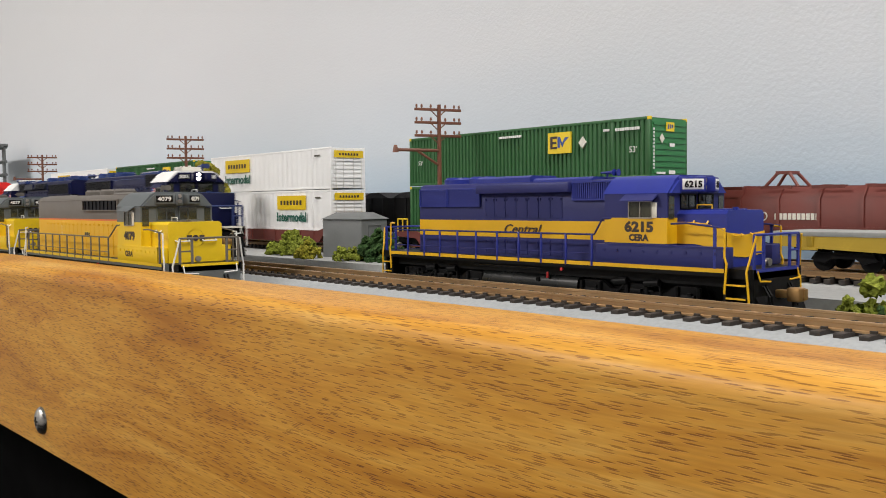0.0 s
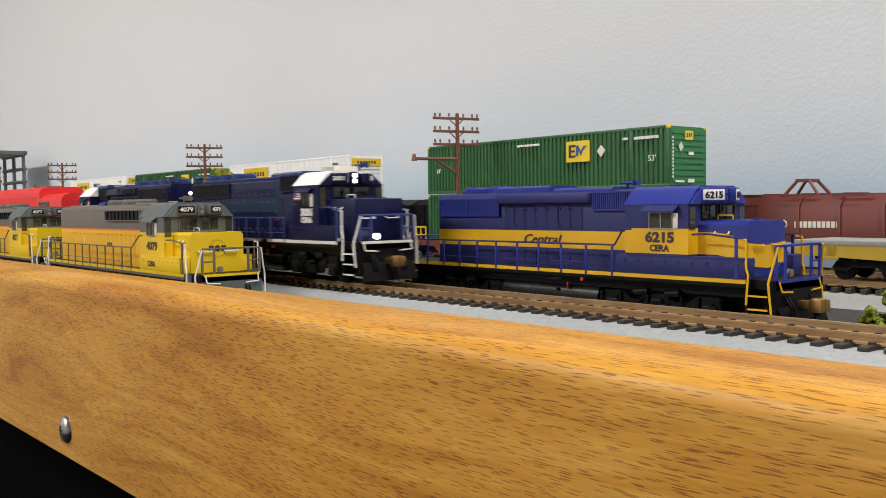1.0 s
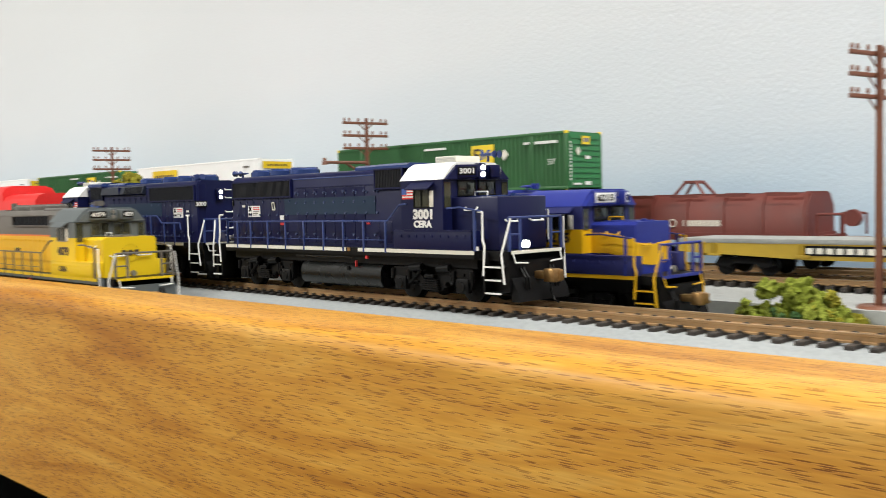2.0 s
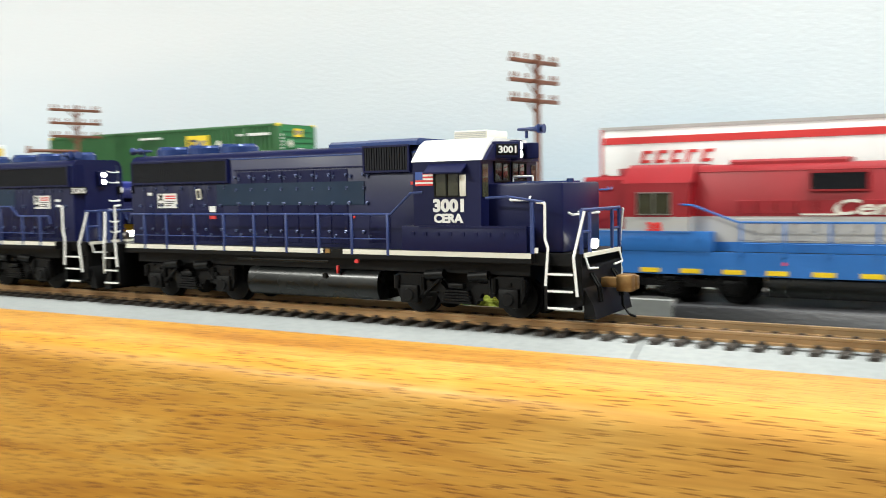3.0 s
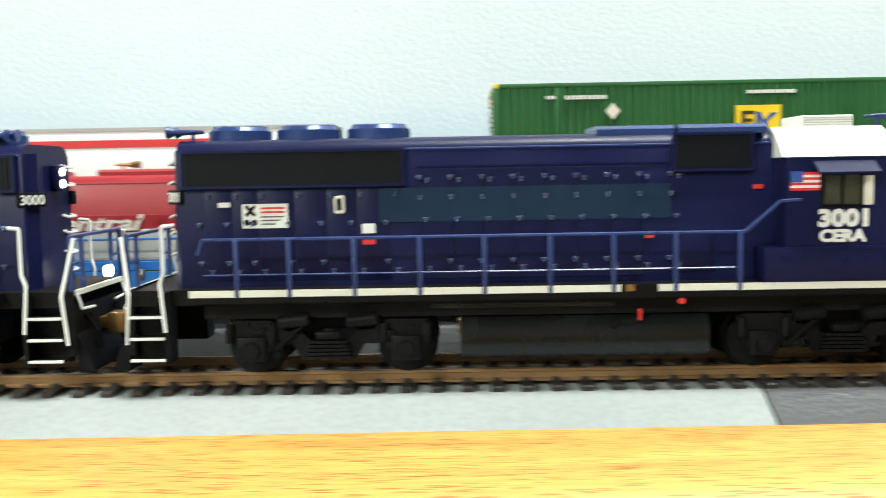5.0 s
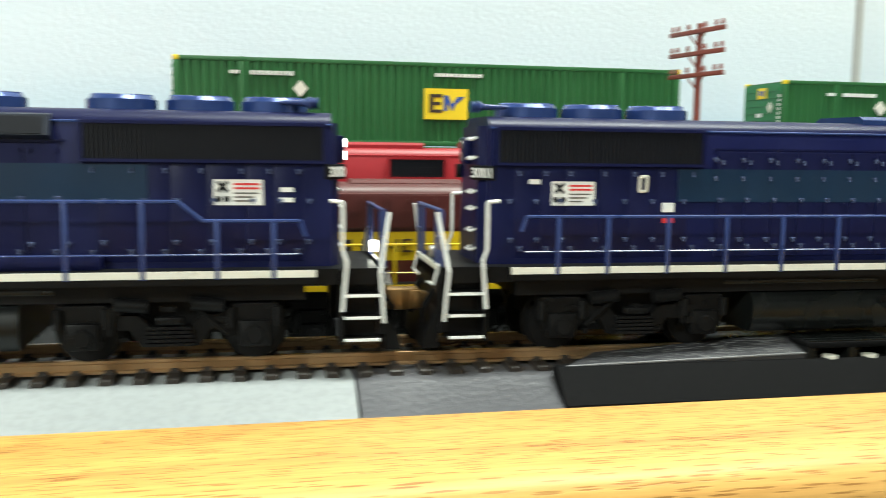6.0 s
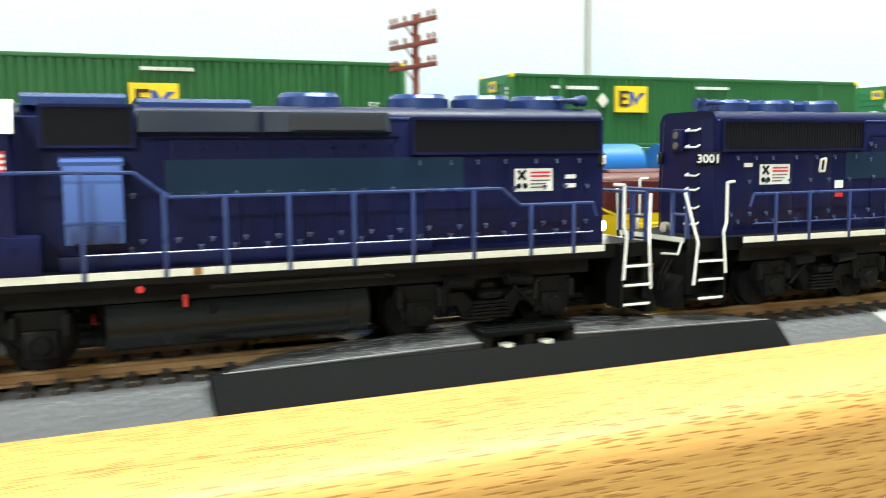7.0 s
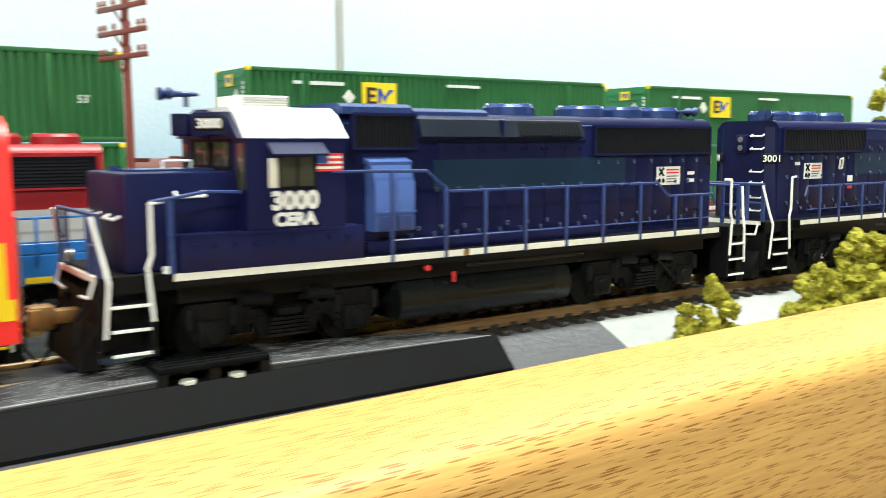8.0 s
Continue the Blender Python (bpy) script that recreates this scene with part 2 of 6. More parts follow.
POLE_BROWN = paint("brown_pole_plastic", (0.17, 0.062, 0.033), 0.5, wear=0.2)
POLE_RED = paint("red_brown_pole_plastic", (0.20, 0.045, 0.030), 0.5, wear=0.2)
CAST_GREY = paint("grey_cast_plastic", (0.16, 0.17, 0.17), 0.5, wear=0.15)
COAL = rolled("dark_lading", (0.012, 0.012, 0.014), (0.025, 0.025, 0.03), 900.0, 0.8, 0.001)
GLASS_DARK, _nt, _b = nodes_of("cab_glass")
_b.inputs["Base Color"].default_value = (0.075, 0.075, 0.045, 1)
_b.inputs["Roughness"].default_value = 0.08
_b.inputs["Transmission Weight"].default_value = 0.35
HEADLIGHT = glow("lit_headlight", (1.0, 0.93, 0.82), 9.0)
BUSH_OLIVE = foliage("olive_foam_foliage", (0.25, 0.235, 0.022), (0.40, 0.36, 0.05))
BUSH_GREEN = foliage("green_foam_foliage", (0.18, 0.22, 0.025), (0.30, 0.34, 0.055))
BUSH_DEEP = foliage("deep_green_foam_foliage", (0.035, 0.085, 0.026), (0.075, 0.14, 0.045))

# ---------- mesh helpers; lengths in millimetres ----------
MM = 0.001


def bx(bm, x0, x1, y0, y1, z0, z1, bevel=0.0):
    m = Matrix.Translation(((x0 + x1) / 2 * MM, (y0 + y1) / 2 * MM, (z0 + z1) / 2 * MM)) @ Matrix.Diagonal((abs(x1 - x0) * MM, abs(y1 - y0) * MM, abs(z1 - z0) * MM, 1))
    got = bmesh.ops.create_cube(bm, size=1.0, matrix=m)
    if bevel:
        edges = list({e for v in got["verts"] for e in v.link_edges})
        bmesh.ops.bevel(bm, geom=edges, offset=bevel * MM, segments=2, affect="EDGES", profile=0.5)
    return bm


def extruded(bm, outline, place0, place1):
    """A prism between two copies of an outline; place0 and place1 turn an outline point into a place."""
    a = [bm.verts.new(place0(p)) for p in outline]
    b = [bm.verts.new(place1(p)) for p in outline]
    faces = [bm.faces.new(a[::-1]), bm.faces.new(b)]
    for i in range(len(a)):
        j = (i + 1) % len(a)
        faces.append(bm.faces.new((a[i], a[j], b[j], b[i])))
    bmesh.ops.recalc_face_normals(bm, faces=faces)
    return bm


def along_x(bm, outline, x0, x1):
    return extruded(bm, outline, lambda p: (x0 * MM, p[0] * MM, p[1] * MM), lambda p: (x1 * MM, p[0] * MM, p[1] * MM))


def along_y(bm, outline, y0, y1):
    return extruded(bm, outline, lambda p: (p[0] * MM, y0 * MM, p[1] * MM), lambda p: (p[0] * MM, y1 * MM, p[1] * MM))


def rod(bm, p, q, r, n=6):
    p, q = Vector(p) * MM, Vector(q) * MM
    d = q - p
    m = Matrix.Translation((p + q) / 2) @ d.to_track_quat("Z", "Y").to_matrix().to_4x4()
    bmesh.ops.create_cone(bm, cap_ends=True, segments=n, radius1=r * MM, radius2=r * MM, depth=d.length, matrix=m)
    return bm


def cone(bm, p, q, r0, r1, n=12):
    p, q = Vector(p) * MM, Vector(q) * MM
    d = q - p
    m = Matrix.Translation((p + q) / 2) @ d.to_track_quat("Z", "Y").to_matrix().to_4x4()
    bmesh.ops.create_cone(bm, cap_ends=True, segments=n, radius1=r0 * MM, radius2=r1 * MM, depth=d.length, matrix=m)
    return bm


def wire(bm, points, r, n=6):
    for p, q in zip(points, points[1:]):
        rod(bm, p, q, r, n)
    return bm


def mesh_of(name, bm, material):
    me = bpy.data.meshes.new(name)
    bm.to_mesh(me)
    bm.free()
    me.materials.append(material)
    return me


def smooth(ob, angle=40):
    ob.data.shade_smooth()
    ob.data.set_sharp_from_angle(angle=radians(angle))
    return ob


def part(name, bm, material, parent, label=""):
    ob = new(name, mesh_of(name, bm, material))
    ob.parent = parent
    smooth(ob)
    if label:
        ob["label"] = label
    return ob


def thing(name, label, category, m=None, group=""):
    ob = new(name)
    ob.empty_display_size = 0.01
    tagged(ob, label, category, group)
    if m is not None:
        ob.matrix_basis = m
    return ob


def setting(name, bm, material, label=""):
    ob = new(name, mesh_of(name, bm, material))
    smooth(ob)
    return tagged(ob, label, kind="structure")


def NEW():
    return bmesh.new()


def lettering(name, words, material, parent, height, x, y, z, turn=0.0, label="", lean=0.0, width=0.0, bold=0.0):
    """Raised writing on an upright face: centred at x, y, z (mm); turn: degrees about z, 0 reads from -y."""
    cu = bpy.data.curves.new(name, "FONT")
    cu.body, cu.align_x, cu.align_y, cu.size, cu.extrude, cu.shear, cu.offset = words, "CENTER", "CENTER", 1.0, 0.02, lean, bold
    cu.resolution_u = 3
    tmp = new(name, cu)
    bpy.context.view_layer.update()
    me = bpy.data.meshes.new_from_object(tmp.evaluated_get(bpy.context.evaluated_depsgraph_get()))
    bpy.data.objects.remove(tmp)
    xs = [v.co.x for v in me.vertices]
    ys = [v.co.y for v in me.vertices]
    sy = height * MM / (max(ys) - min(ys))
    sx = width * MM / (max(xs) - min(xs)) if width else sy
    cx, cy = (max(xs) + min(xs)) / 2, (max(ys) + min(ys)) / 2
    me.transform(Matrix.Diagonal((sx, sy, 0.004, 1)) @ Matrix.Translation((-cx, -cy, 0)))
    me.transform(pose(x * MM, y * MM, z * MM, 90, 0, turn))
    me.materials.clear()
    me.materials.append(material)
    ob = new(name, me)
    ob.parent = parent
    if label:
        ob["label"] = label
    return ob


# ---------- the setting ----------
# lower wall added to keep the space under the layout dark
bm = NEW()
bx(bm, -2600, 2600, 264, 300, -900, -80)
setting("wall_north_lower", bm, VOID_SHADE)
bm = NEW()
bx(bm, -2600, 2600, 262, 300, -80, 1400)
setting("wall_north", bm, SKY, "pale painted sky backdrop with blue-grey haze low down")
bm = NEW()
bx(bm, -2600, 2600, -2200, -2160, -900, 1400)
setting("wall_south", bm, PLASTER)
for n_, x0, x1 in (("wall_west", -2640, -2600), ("wall_east", 2600, 2640)):
    bm = NEW()
    bx(bm, x0, x1, -2200, 300, -900, 1400)
    setting(n_, bm, PLASTER)
bm = NEW()
bx(bm, -2640, 2640, -2200, 300, 1400, 1440)
setting("ceiling", bm, PLASTER)
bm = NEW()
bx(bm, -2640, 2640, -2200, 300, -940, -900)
setting("floor", bm, VOID_SHADE)
bm = NEW()
extruded(bm, [(-2600, -113), (2600, -8), (2600, 262), (-2600, 262)], lambda p: (p[0] * MM, p[1] * MM, -0.04), lambda p: (p[0] * MM, p[1] * MM, -0.0123))
setting("ground", bm, BASE_GREY, "grey-green painted layout baseboard")
bm = NEW()
extruded(bm, [(-2600, 88), (55, 88), (55, 128), (760, 128), (760, 88), (2600, 88), (2600, 262), (-2600, 262)], lambda p: (p[0] * MM, p[1] * MM, -0.0123), lambda p: (p[0] * MM, p[1] * MM, -0.0002))
setting("pavement", bm, SLAB, "pale grey raised slab under the rear tracks")
bm = NEW()
bx(bm, 55.2, 759.8, 88, 127.8, -12.3, -1.5, 0.8)
setting("road", bm, PAD_MID, "dark bed of the middle track")

# the long oak board along the front edge, a little skewed to the tracks
FASCIA = pose(0.2, -0.058, 0.0, 0, 0, 1.15)
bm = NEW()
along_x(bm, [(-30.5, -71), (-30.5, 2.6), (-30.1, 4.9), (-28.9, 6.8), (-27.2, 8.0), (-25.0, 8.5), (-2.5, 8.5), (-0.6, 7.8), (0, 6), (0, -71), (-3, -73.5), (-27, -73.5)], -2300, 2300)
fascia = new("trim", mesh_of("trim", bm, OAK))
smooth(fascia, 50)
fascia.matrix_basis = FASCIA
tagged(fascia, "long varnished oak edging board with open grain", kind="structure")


def screw(x, y, z):
    t = thing("screw", "nickel button-head screw in the oak board", "screw", pose(x, y, z, 90, 0, 1.15))
    b_ = NEW()
    bmesh.ops.create_uvsphere(b_, u_segments=20, v_segments=10, radius=0.0062, matrix=Matrix.Diagonal((1, 1, 0.45, 1)))
    bmesh.ops.delete(b_, geom=[v for v in b_.verts if v.co.z < -0.0002], context="VERTS")
    part("head", b_, CHROME, t)
    b_ = NEW()
    for a in (0, 1):
        bx(b_, -1.9 if a else -0.4, 1.9 if a else 0.4, -0.4 if a else -1.9, 0.4 if a else 1.9, 2.2, 2.86)
    part("slot", b_, BLACK, t, "dark cross recess")
    return t


_x = -0.312
screw(_x, -0.058 - 0.0306 + (_x - 0.2) * math.tan(radians(1.15)), -0.0585)

# roadbed pads of the main track, laid end to end
PADS = [(-2300, 76, PAD_GREY, "grey painted roadbed pad"), (76.6, 300, PAD_GREY, "grey painted roadbed pad"),
        (300.6, 343, PAD_MID, "dark grey textured roadbed pad"), (343.5, 463, PAD_BLACK, "black textured roadbed pad"),
        (463.5, 511, PAD_MID, "dark grey roadbed pad"), (511.5, 2300, PAD_PALE, "pale grey roadbed pad")]
for x0, x1, mat, lab in PADS:
    bm = NEW()
    along_x(bm, [(-32, -12), (-32, -4.6), (-31.4, -4.0), (-18.4, -3.8), (-8.6, 0.8), (-7.6, 1.2), (24, 1.2), (25.5, 0.6), (34, -6), (34, -12)], x0, x1)
    setting("road", bm, mat, lab)


# ---------- tracks ----------
def track(y, top, x0, x1, label, low=-4.7, high=-2.8):
    """Two bronze rails on black ties; y: middle of the track, top: height of the railhead, all mm."""
    t = new("track")
    tagged(t, label, kind="structure")
    t.matrix_basis = pose(0, y * MM, top * MM)
    prof = [(-1.0, -2.7), (1.0, -2.7), (1.0, -2.2), (0.35, -2.0), (0.35, -0.9), (0.55, -0.7), (0.55, -0.12), (0.4, 0.0), (-0.4, 0.0), (-0.55, -0.12), (-0.55, -0.7), (-0.35, -0.9), (-0.35, -2.0), (-1.0, -2.2)]
    for side in (-8.25, 8.25):
        b_ = NEW()
        cuts = [x0 + i * (x1 - x0) / 4 for i in range(5)]
        for a, c in zip(cuts, cuts[1:]):
            along_x(b_, [(p + side, q) for p, q in prof], a, c - 0.4)
        part("rail", b_, RAIL, t)
        b_ = NEW()
        bx(b_, x0, x1, side - 0.38, side + 0.38, -0.02, 0.03)
        part("railhead", b_, RAIL_TOP, t, "polished railhead")
    tie_bm = NEW()
    along_x(tie_bm, [(-15, low), (-15, high - 0.3), (-14.7, high), (14.7, high), (15, high - 0.3), (15, low)], -1.25, 1.25)
    for s in (-8.25, 8.25):
        for k in (-1.7, 1.7):
            bx(tie_bm, -0.8, 0.8, s + k - 0.5, s + k + 0.5, high, high + 0.7)
    me = mesh_of("tie", tie_bm, TIE)
    return t, me


def lay_ties(t, me, xs):
    rng = random.Random(4)
    for x in xs:
        o = new("tie", me)
        o.parent = t
        o.matrix_basis = pose((x + rng.uniform(-0.2, 0.2)) * MM, rng.uniform(-0.3, 0.3) * MM, 0, 0, 0, rng.uniform(-0.6, 0.6))


def join_ties(t, me, xs, name="tie_row"):
    rng = random.Random(5)
    verts, faces = [], []
    base = [v.co.copy() for v in me.vertices]
    polys = [tuple(p.vertices) for p in me.polygons]
    for x in xs:
        k = len(verts)
        dx = (x + rng.uniform(-0.2, 0.2)) * MM
        verts += [(v.x + dx, v.y, v.z) for v in base]
        faces += [tuple(i + k for i in p) for p in polys]
    m2 = bpy.data.meshes.new(name)
    m2.from_pydata(verts, [], faces)
    m2.materials.append(TIE)
    o = new(name, m2)
    o.parent = t
    tagged(o, kind="stuff")


def bits(bm, rng, n, x0, x1, y0, y1, z0, z1, s0=0.6, s1=2.0):
    """Small lumps of cast detail scattered in a box."""
    for _ in range(n):
        x, y, z = rng.uniform(x0, x1), rng.uniform(y0, y1), rng.uniform(z0, z1)
        a, b, c = rng.uniform(s0, s1), rng.uniform(s0, s1) * 0.4, rng.uniform(s0, s1)
        bx(bm, x - a, x + a, y - b, y + b, z - c * 0.6, z + c * 0.6)
    return bm


# ---------- engines ----------
WHEELSETS = []


def wheelset(parent, x, r=5.75, keyed=False):
    b_ = NEW()
    for s in (-8.3, 8.3):
        cone(b_, (0, s - 1.2, 0), (0, s + 1.2, 0), r, r, 24)
        cone(b_, (0, s - 1.6 if s > 0 else s + 1.6, 0), (0, s - 1.0 if s > 0 else s + 1.0, 0), r + 0.7, r + 0.7, 24)
        for a in range(6):
            c, d = math.cos(a * 1.047) * r * 0.55, math.sin(a * 1.047) * r * 0.55
            o = 1.35 if s > 0 else -1.35
            cone(b_, (c, s + o * 0.8, d), (c, s + o, d), 0.7, 0.7, 6)
    rod(b_, (0, -10, 0), (0, 10, 0), 1.2, 8)
    w = part("wheelset", b_, BLACK, parent, "dark steel wheels on one axle")
    w.matrix_basis = pose(x * MM, 0, r * MM)
    if keyed:
        WHEELSETS.append((w, x, r))
    return w


def truck(parent, cx, axles, keyed, rng):
    span = max(abs(a) for a in axles)
    for s in (-1, 1):
        v0, v1 = (12.6 * s, 14.9 * s)
        b_ = NEW()
        if len(axles) == 2:
            out = [(-21, 9), (-20, 11.8), (-12, 11.8), (-9, 9.8), (-6, 9.8), (-3.5, 7.4), (3.5, 7.4), (6, 9.8), (9, 9.8), (12, 11.8), (20, 11.8), (21, 9), (19.4, 4.6), (13, 4.6), (11, 7), (7.4, 7), (5.5, 3.8), (-5.5, 3.8), (-7.4, 7), (-11, 7), (-13, 4.6), (-19.4, 4.6)]
        else:
            e = span + 5
            out = [(-e, 8), (-e + 1.5, 11.5), (-span + 5, 11.5), (-span + 9, 8.8), (-6, 8.8), (-4, 11.2), (4, 11.2), (6, 8.8), (span - 9, 8.8), (span - 5, 11.5), (e - 1.5, 11.5), (e, 8), (e - 2, 4.5), (span - 4, 4.5), (span - 6, 6), (4, 6), (3, 4.3), (-3, 4.3), (-4, 6), (-span + 6, 6), (-span + 4, 4.5), (-e + 2, 4.5)]
        along_y(b_, [(cx + p, q) for p, q in out], v0, v1)
        part("truck_frame", b_, BLACK, parent, "black cast truck side frame")
        for a in axles:
            b_ = NEW()
            bx(b_, cx + a - 3, cx + a + 3, 13.5 * s, 15.9 * s, 3.4, 8.6, 0.5)
            cone(b_, (cx + a, 15.5 * s, 5.8), (cx + a, 16.5 * s, 5.8), 2.0, 1.6, 12)
            for k in (-4.4, 4.4):
                rod(b_, (cx + a + k, 15.2 * s, 7.4), (cx + a + k, 15.2 * s, 11.2), 0.9, 8)
            part("journal_box", b_, BLACK, parent)
        b_ = NEW()
        for k in range(5):
            bx(b_, cx - 4.6 + k * 0.2, cx + 4.6 - k * 0.2, 14.6 * s, 16.3 * s, 4.0 + k * 0.8, 4.55 + k * 0.8)
        bx(b_, cx - 2.4, cx + 2.4, 14.6 * s, 16.6 * s, 8.2, 9.6, 0.3)
        part("leaf_spring", b_, BLACK, parent)
        for k in (-1, 1):
            b_ = NEW()
            rod(b_, (cx + k * 7 - 3.0, 15.6 * s, 11.6), (cx + k * 7 + 3.0, 15.6 * s, 12.1), 1.35, 10)
            rod(b_, (cx + k * 7 + 3, 15.6 * s, 12.0), (cx + k * 10.8, 15.6 * s, 6.0), 0.45, 6)
            part("brake_cylinder", b_, BLACK, parent)
        b_ = bits(NEW(), rng, 16, cx - span - 3, cx + span + 3, 14.7 * s, 15.6 * s, 4.5, 11.5, 0.4, 1.3)
        tagged(part("brake_rigging", b_, BLACK, parent), kind="stuff")
    b_ = NEW()
    bx(b_, cx - span - 4, cx + span + 4, -10, 10, 6.0, 14.8)
    part("bolster", b_, BLACK, parent)
    for a in axles:
        wheelset(parent, cx + a, keyed=keyed)


def slatted(name, parent, x0, x1, z0, z1, v, mat, frame_mat, n, upright=True):
    """A louvred panel on a hood side: a dark backing, a rim and upright or level slats."""
    s = 1 if v > 0 else -1
    b_ = NEW()
    bx(b_, x0, x1, v - 0.2 * s, v + 0.25 * s, z0, z1)
    p_ = part(name, b_, mat, parent, "black louvred intake")
    b_ = NEW()
    for a, c, d, e in ((x0 - 0.6, x1 + 0.6, z1, z1 + 0.6), (x0 - 0.6, x1 + 0.6, z0 - 0.6, z0), (x0 - 0.6, x0, z0, z1), (x1, x1 + 0.6, z0, z1)):
        bx(b_, a, c, v - 0.2 * s, v + 0.95 * s, d, e)
    rim = part("rim", b_, frame_mat, p_)
    b_ = NEW()
    if upright:
        bx(b_, -0.28, 0.28, 0.2 * s, 0.75 * s, z0, z1)
    else:
        bx(b_, x0, x1, 0.2 * s, 0.7 * s, -0.25, 0.25)
    me = mesh_of("slat", b_, frame_mat if mat is not GRILLE else GRILLE)
    for i in range(n):
        o = new("slat", me)
        o.parent = p_
        k = (i + 0.5) / n
        o.matrix_basis = pose((x0 + k * (x1 - x0)) * MM, v * MM, 0) if upright else pose(0, v * MM, (z0 + k * (z1 - z0)) * MM)
    return p_


def fan(parent, x, z, r, mat):
    b_ = NEW()
    cone(b_, (x, 0, z - 0.4), (x, 0, z + 2.1), r + 0.5, r + 0.5, 32)
    cone(b_, (x, 0, z + 2.1), (x, 0, z + 2.9), r + 0.2, r - 0.4, 32)
    p_ = part("roof_fan", b_, mat, parent, "glossy round roof fan")
    b_ = NEW()
    for k in range(8):
        a = k * math.pi / 8
        bx_ = Vector((math.cos(a), math.sin(a), 0)) * (r - 0.4)
        rod(b_, (x - bx_.x, -bx_.y, z + 2.95), (x + bx_.x, bx_.y, z + 2.95), 0.22, 4)
    rod(b_, (x, 0, z + 2.6), (x, 0, z + 3.2), 1.6, 10)
    part("fan_guard", b_, mat, p_)


def diesel(label, m, c, s, keyed=False):
    """A model diesel engine. Local x runs forward from the rear end of the sill, z up from the railhead, mm.
    c: its colours, s: its sizes."""
    rng = random.Random(s["seed"])
    t = thing("locomotive", label, "locomotive", m)
    L, h0, h1, c1, n1 = s["sill"], s["hood0"], s["hood1"], s["cab1"], s["nose1"]
    top, hv, cv = s["top"], 11.4, 17.5
    # frame
    b_ = NEW()
    bx(b_, s["end0"], s["end1"], -15.2, 15.2, 15.2, 18.4)
    bx(b_, 2, L - 2, -14, 14, 12.2, 15.2)
    part("underframe", b_, BLACK, t)
    for k in (-1, 1):
        b_ = NEW()
        bx(b_, 0, L, 14.0 * k, 17.5 * k, 15.8 if c.get("deep") is None else 10.5, 18.4)
        part("side_sill", b_, c["sill"], t)
        b_ = NEW()
        for a, d in s.get("stripes", [(0, L)]):
            bx(b_, a, d, 17.45 * k, 17.75 * k, *(c.get("stripe_z", (17.1, 18.5))))
        part("sill_stripe", b_, c["stripe"], t, "pale stripe along the sill" if c["stripe"] is CREAM else "yellow stripe along the sill")
    # hood in colour bands
    for i, (z0, z1, mat) in enumerate(c["bands"]):
        b_ = NEW()
        zt = min(z1, top)
        if zt == top:
            along_x(b_, [(-hv, z0), (hv, z0), (hv, top - 2.6), (hv - 1.2, top - 0.7), (hv - 3.2, top), (-hv + 3.2, top), (-hv + 1.2, top - 0.7), (-hv, top - 2.6)], h0, h1)
        else:
            bx(b_, h0, h1, -hv, hv, z0, zt)
        part("hood", b_, mat, t)
    for k in (-1, 1):
        b_ = NEW()
        rod(b_, (h0, (hv - 0.15) * k, top - 2.5), (h1, (hv - 0.15) * k, top - 2.5), 0.28, 6)
        part("drip_rail", b_, c["fan"], t)
    # doors and latches along the hood
    if s.get("doors"):
        for z0, z1, mat in s["doors"]:
            b_ = NEW()
            bx(b_, -3.08, 3.08, -0.22, 0.2, z0, z1, 0.12)
            bx(b_, -2.7, -2.0, -0.6, 0, z1 - 1.8, z1 - 1.0)
            bx(b_, 2.0, 2.7, -0.6, 0, z1 - 1.8, z1 - 1.0)
            bx(b_, -2.7, -2.0, -0.42, 0, z0 + 0.8, z0 + 1.5)
            bx(b_, 1.0, 2.7, -0.38, 0, (z0 + z1) / 2 - 0.3, (z0 + z1) / 2 + 0.3)
            me = mesh_of("hood_door", b_, mat)
            n = int((s["door1"] - s["door0"]) / 6.4)
            for k in (-1, 1):
                for i in range(n):
                    o = new("hood_door", me)
                    o.parent = t
                    o.matrix_basis = pose((s["door0"] + 3.2 + i * 6.4) * MM, hv * k * MM, 0, 0, 0, 0 if k < 0 else 180)
    for k in (-1, 1):
        for g in s["grilles"]:
            x0, x1, z0, z1, n, up = g
            slatted("radiator_grille", t, x0, x1, z0, z1, (hv + 0.1) * k, c["grille"], c["grim"], n, up)
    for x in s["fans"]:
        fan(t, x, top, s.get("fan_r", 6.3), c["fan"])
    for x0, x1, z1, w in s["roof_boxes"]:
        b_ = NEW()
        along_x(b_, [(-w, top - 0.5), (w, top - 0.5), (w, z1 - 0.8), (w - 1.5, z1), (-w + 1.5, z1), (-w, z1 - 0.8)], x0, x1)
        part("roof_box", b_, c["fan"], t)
    # cab
    cb = c["cab_bands"]
    for z0, z1, mat in cb:
        b_ = NEW()
        bx(b_, h1, c1, -cv, cv, z0, z1)
        part("cab", b_, mat, t)
    ez = s["eave"]
    b_ = NEW()
    rz = top + 0.6
    along_x(b_, [(-cv - 0.1, ez), (cv + 0.1, ez), (cv - 4.6, rz - 1.4), (cv - 7.5, rz), (-cv + 7.5, rz), (-cv + 4.6, rz - 1.4)], h1 - 0.6, c1 + 0.2)
    part("cab_roof", b_, c["roof"], t, "white cab roof" if c["roof"] is WHITE else "")
    b_ = NEW()
    along_x(b_, [(-cv + 0.6, ez), (cv - 0.6, ez), (cv - 5.2, rz - 2.2), (cv - 7.6, rz - 1.0), (-cv + 7.6, rz - 1.0), (-cv + 5.2, rz - 2.2)], c1 + 0.2, c1 + 1.3)
    part("cab_brow", b_, c["brow"], t)
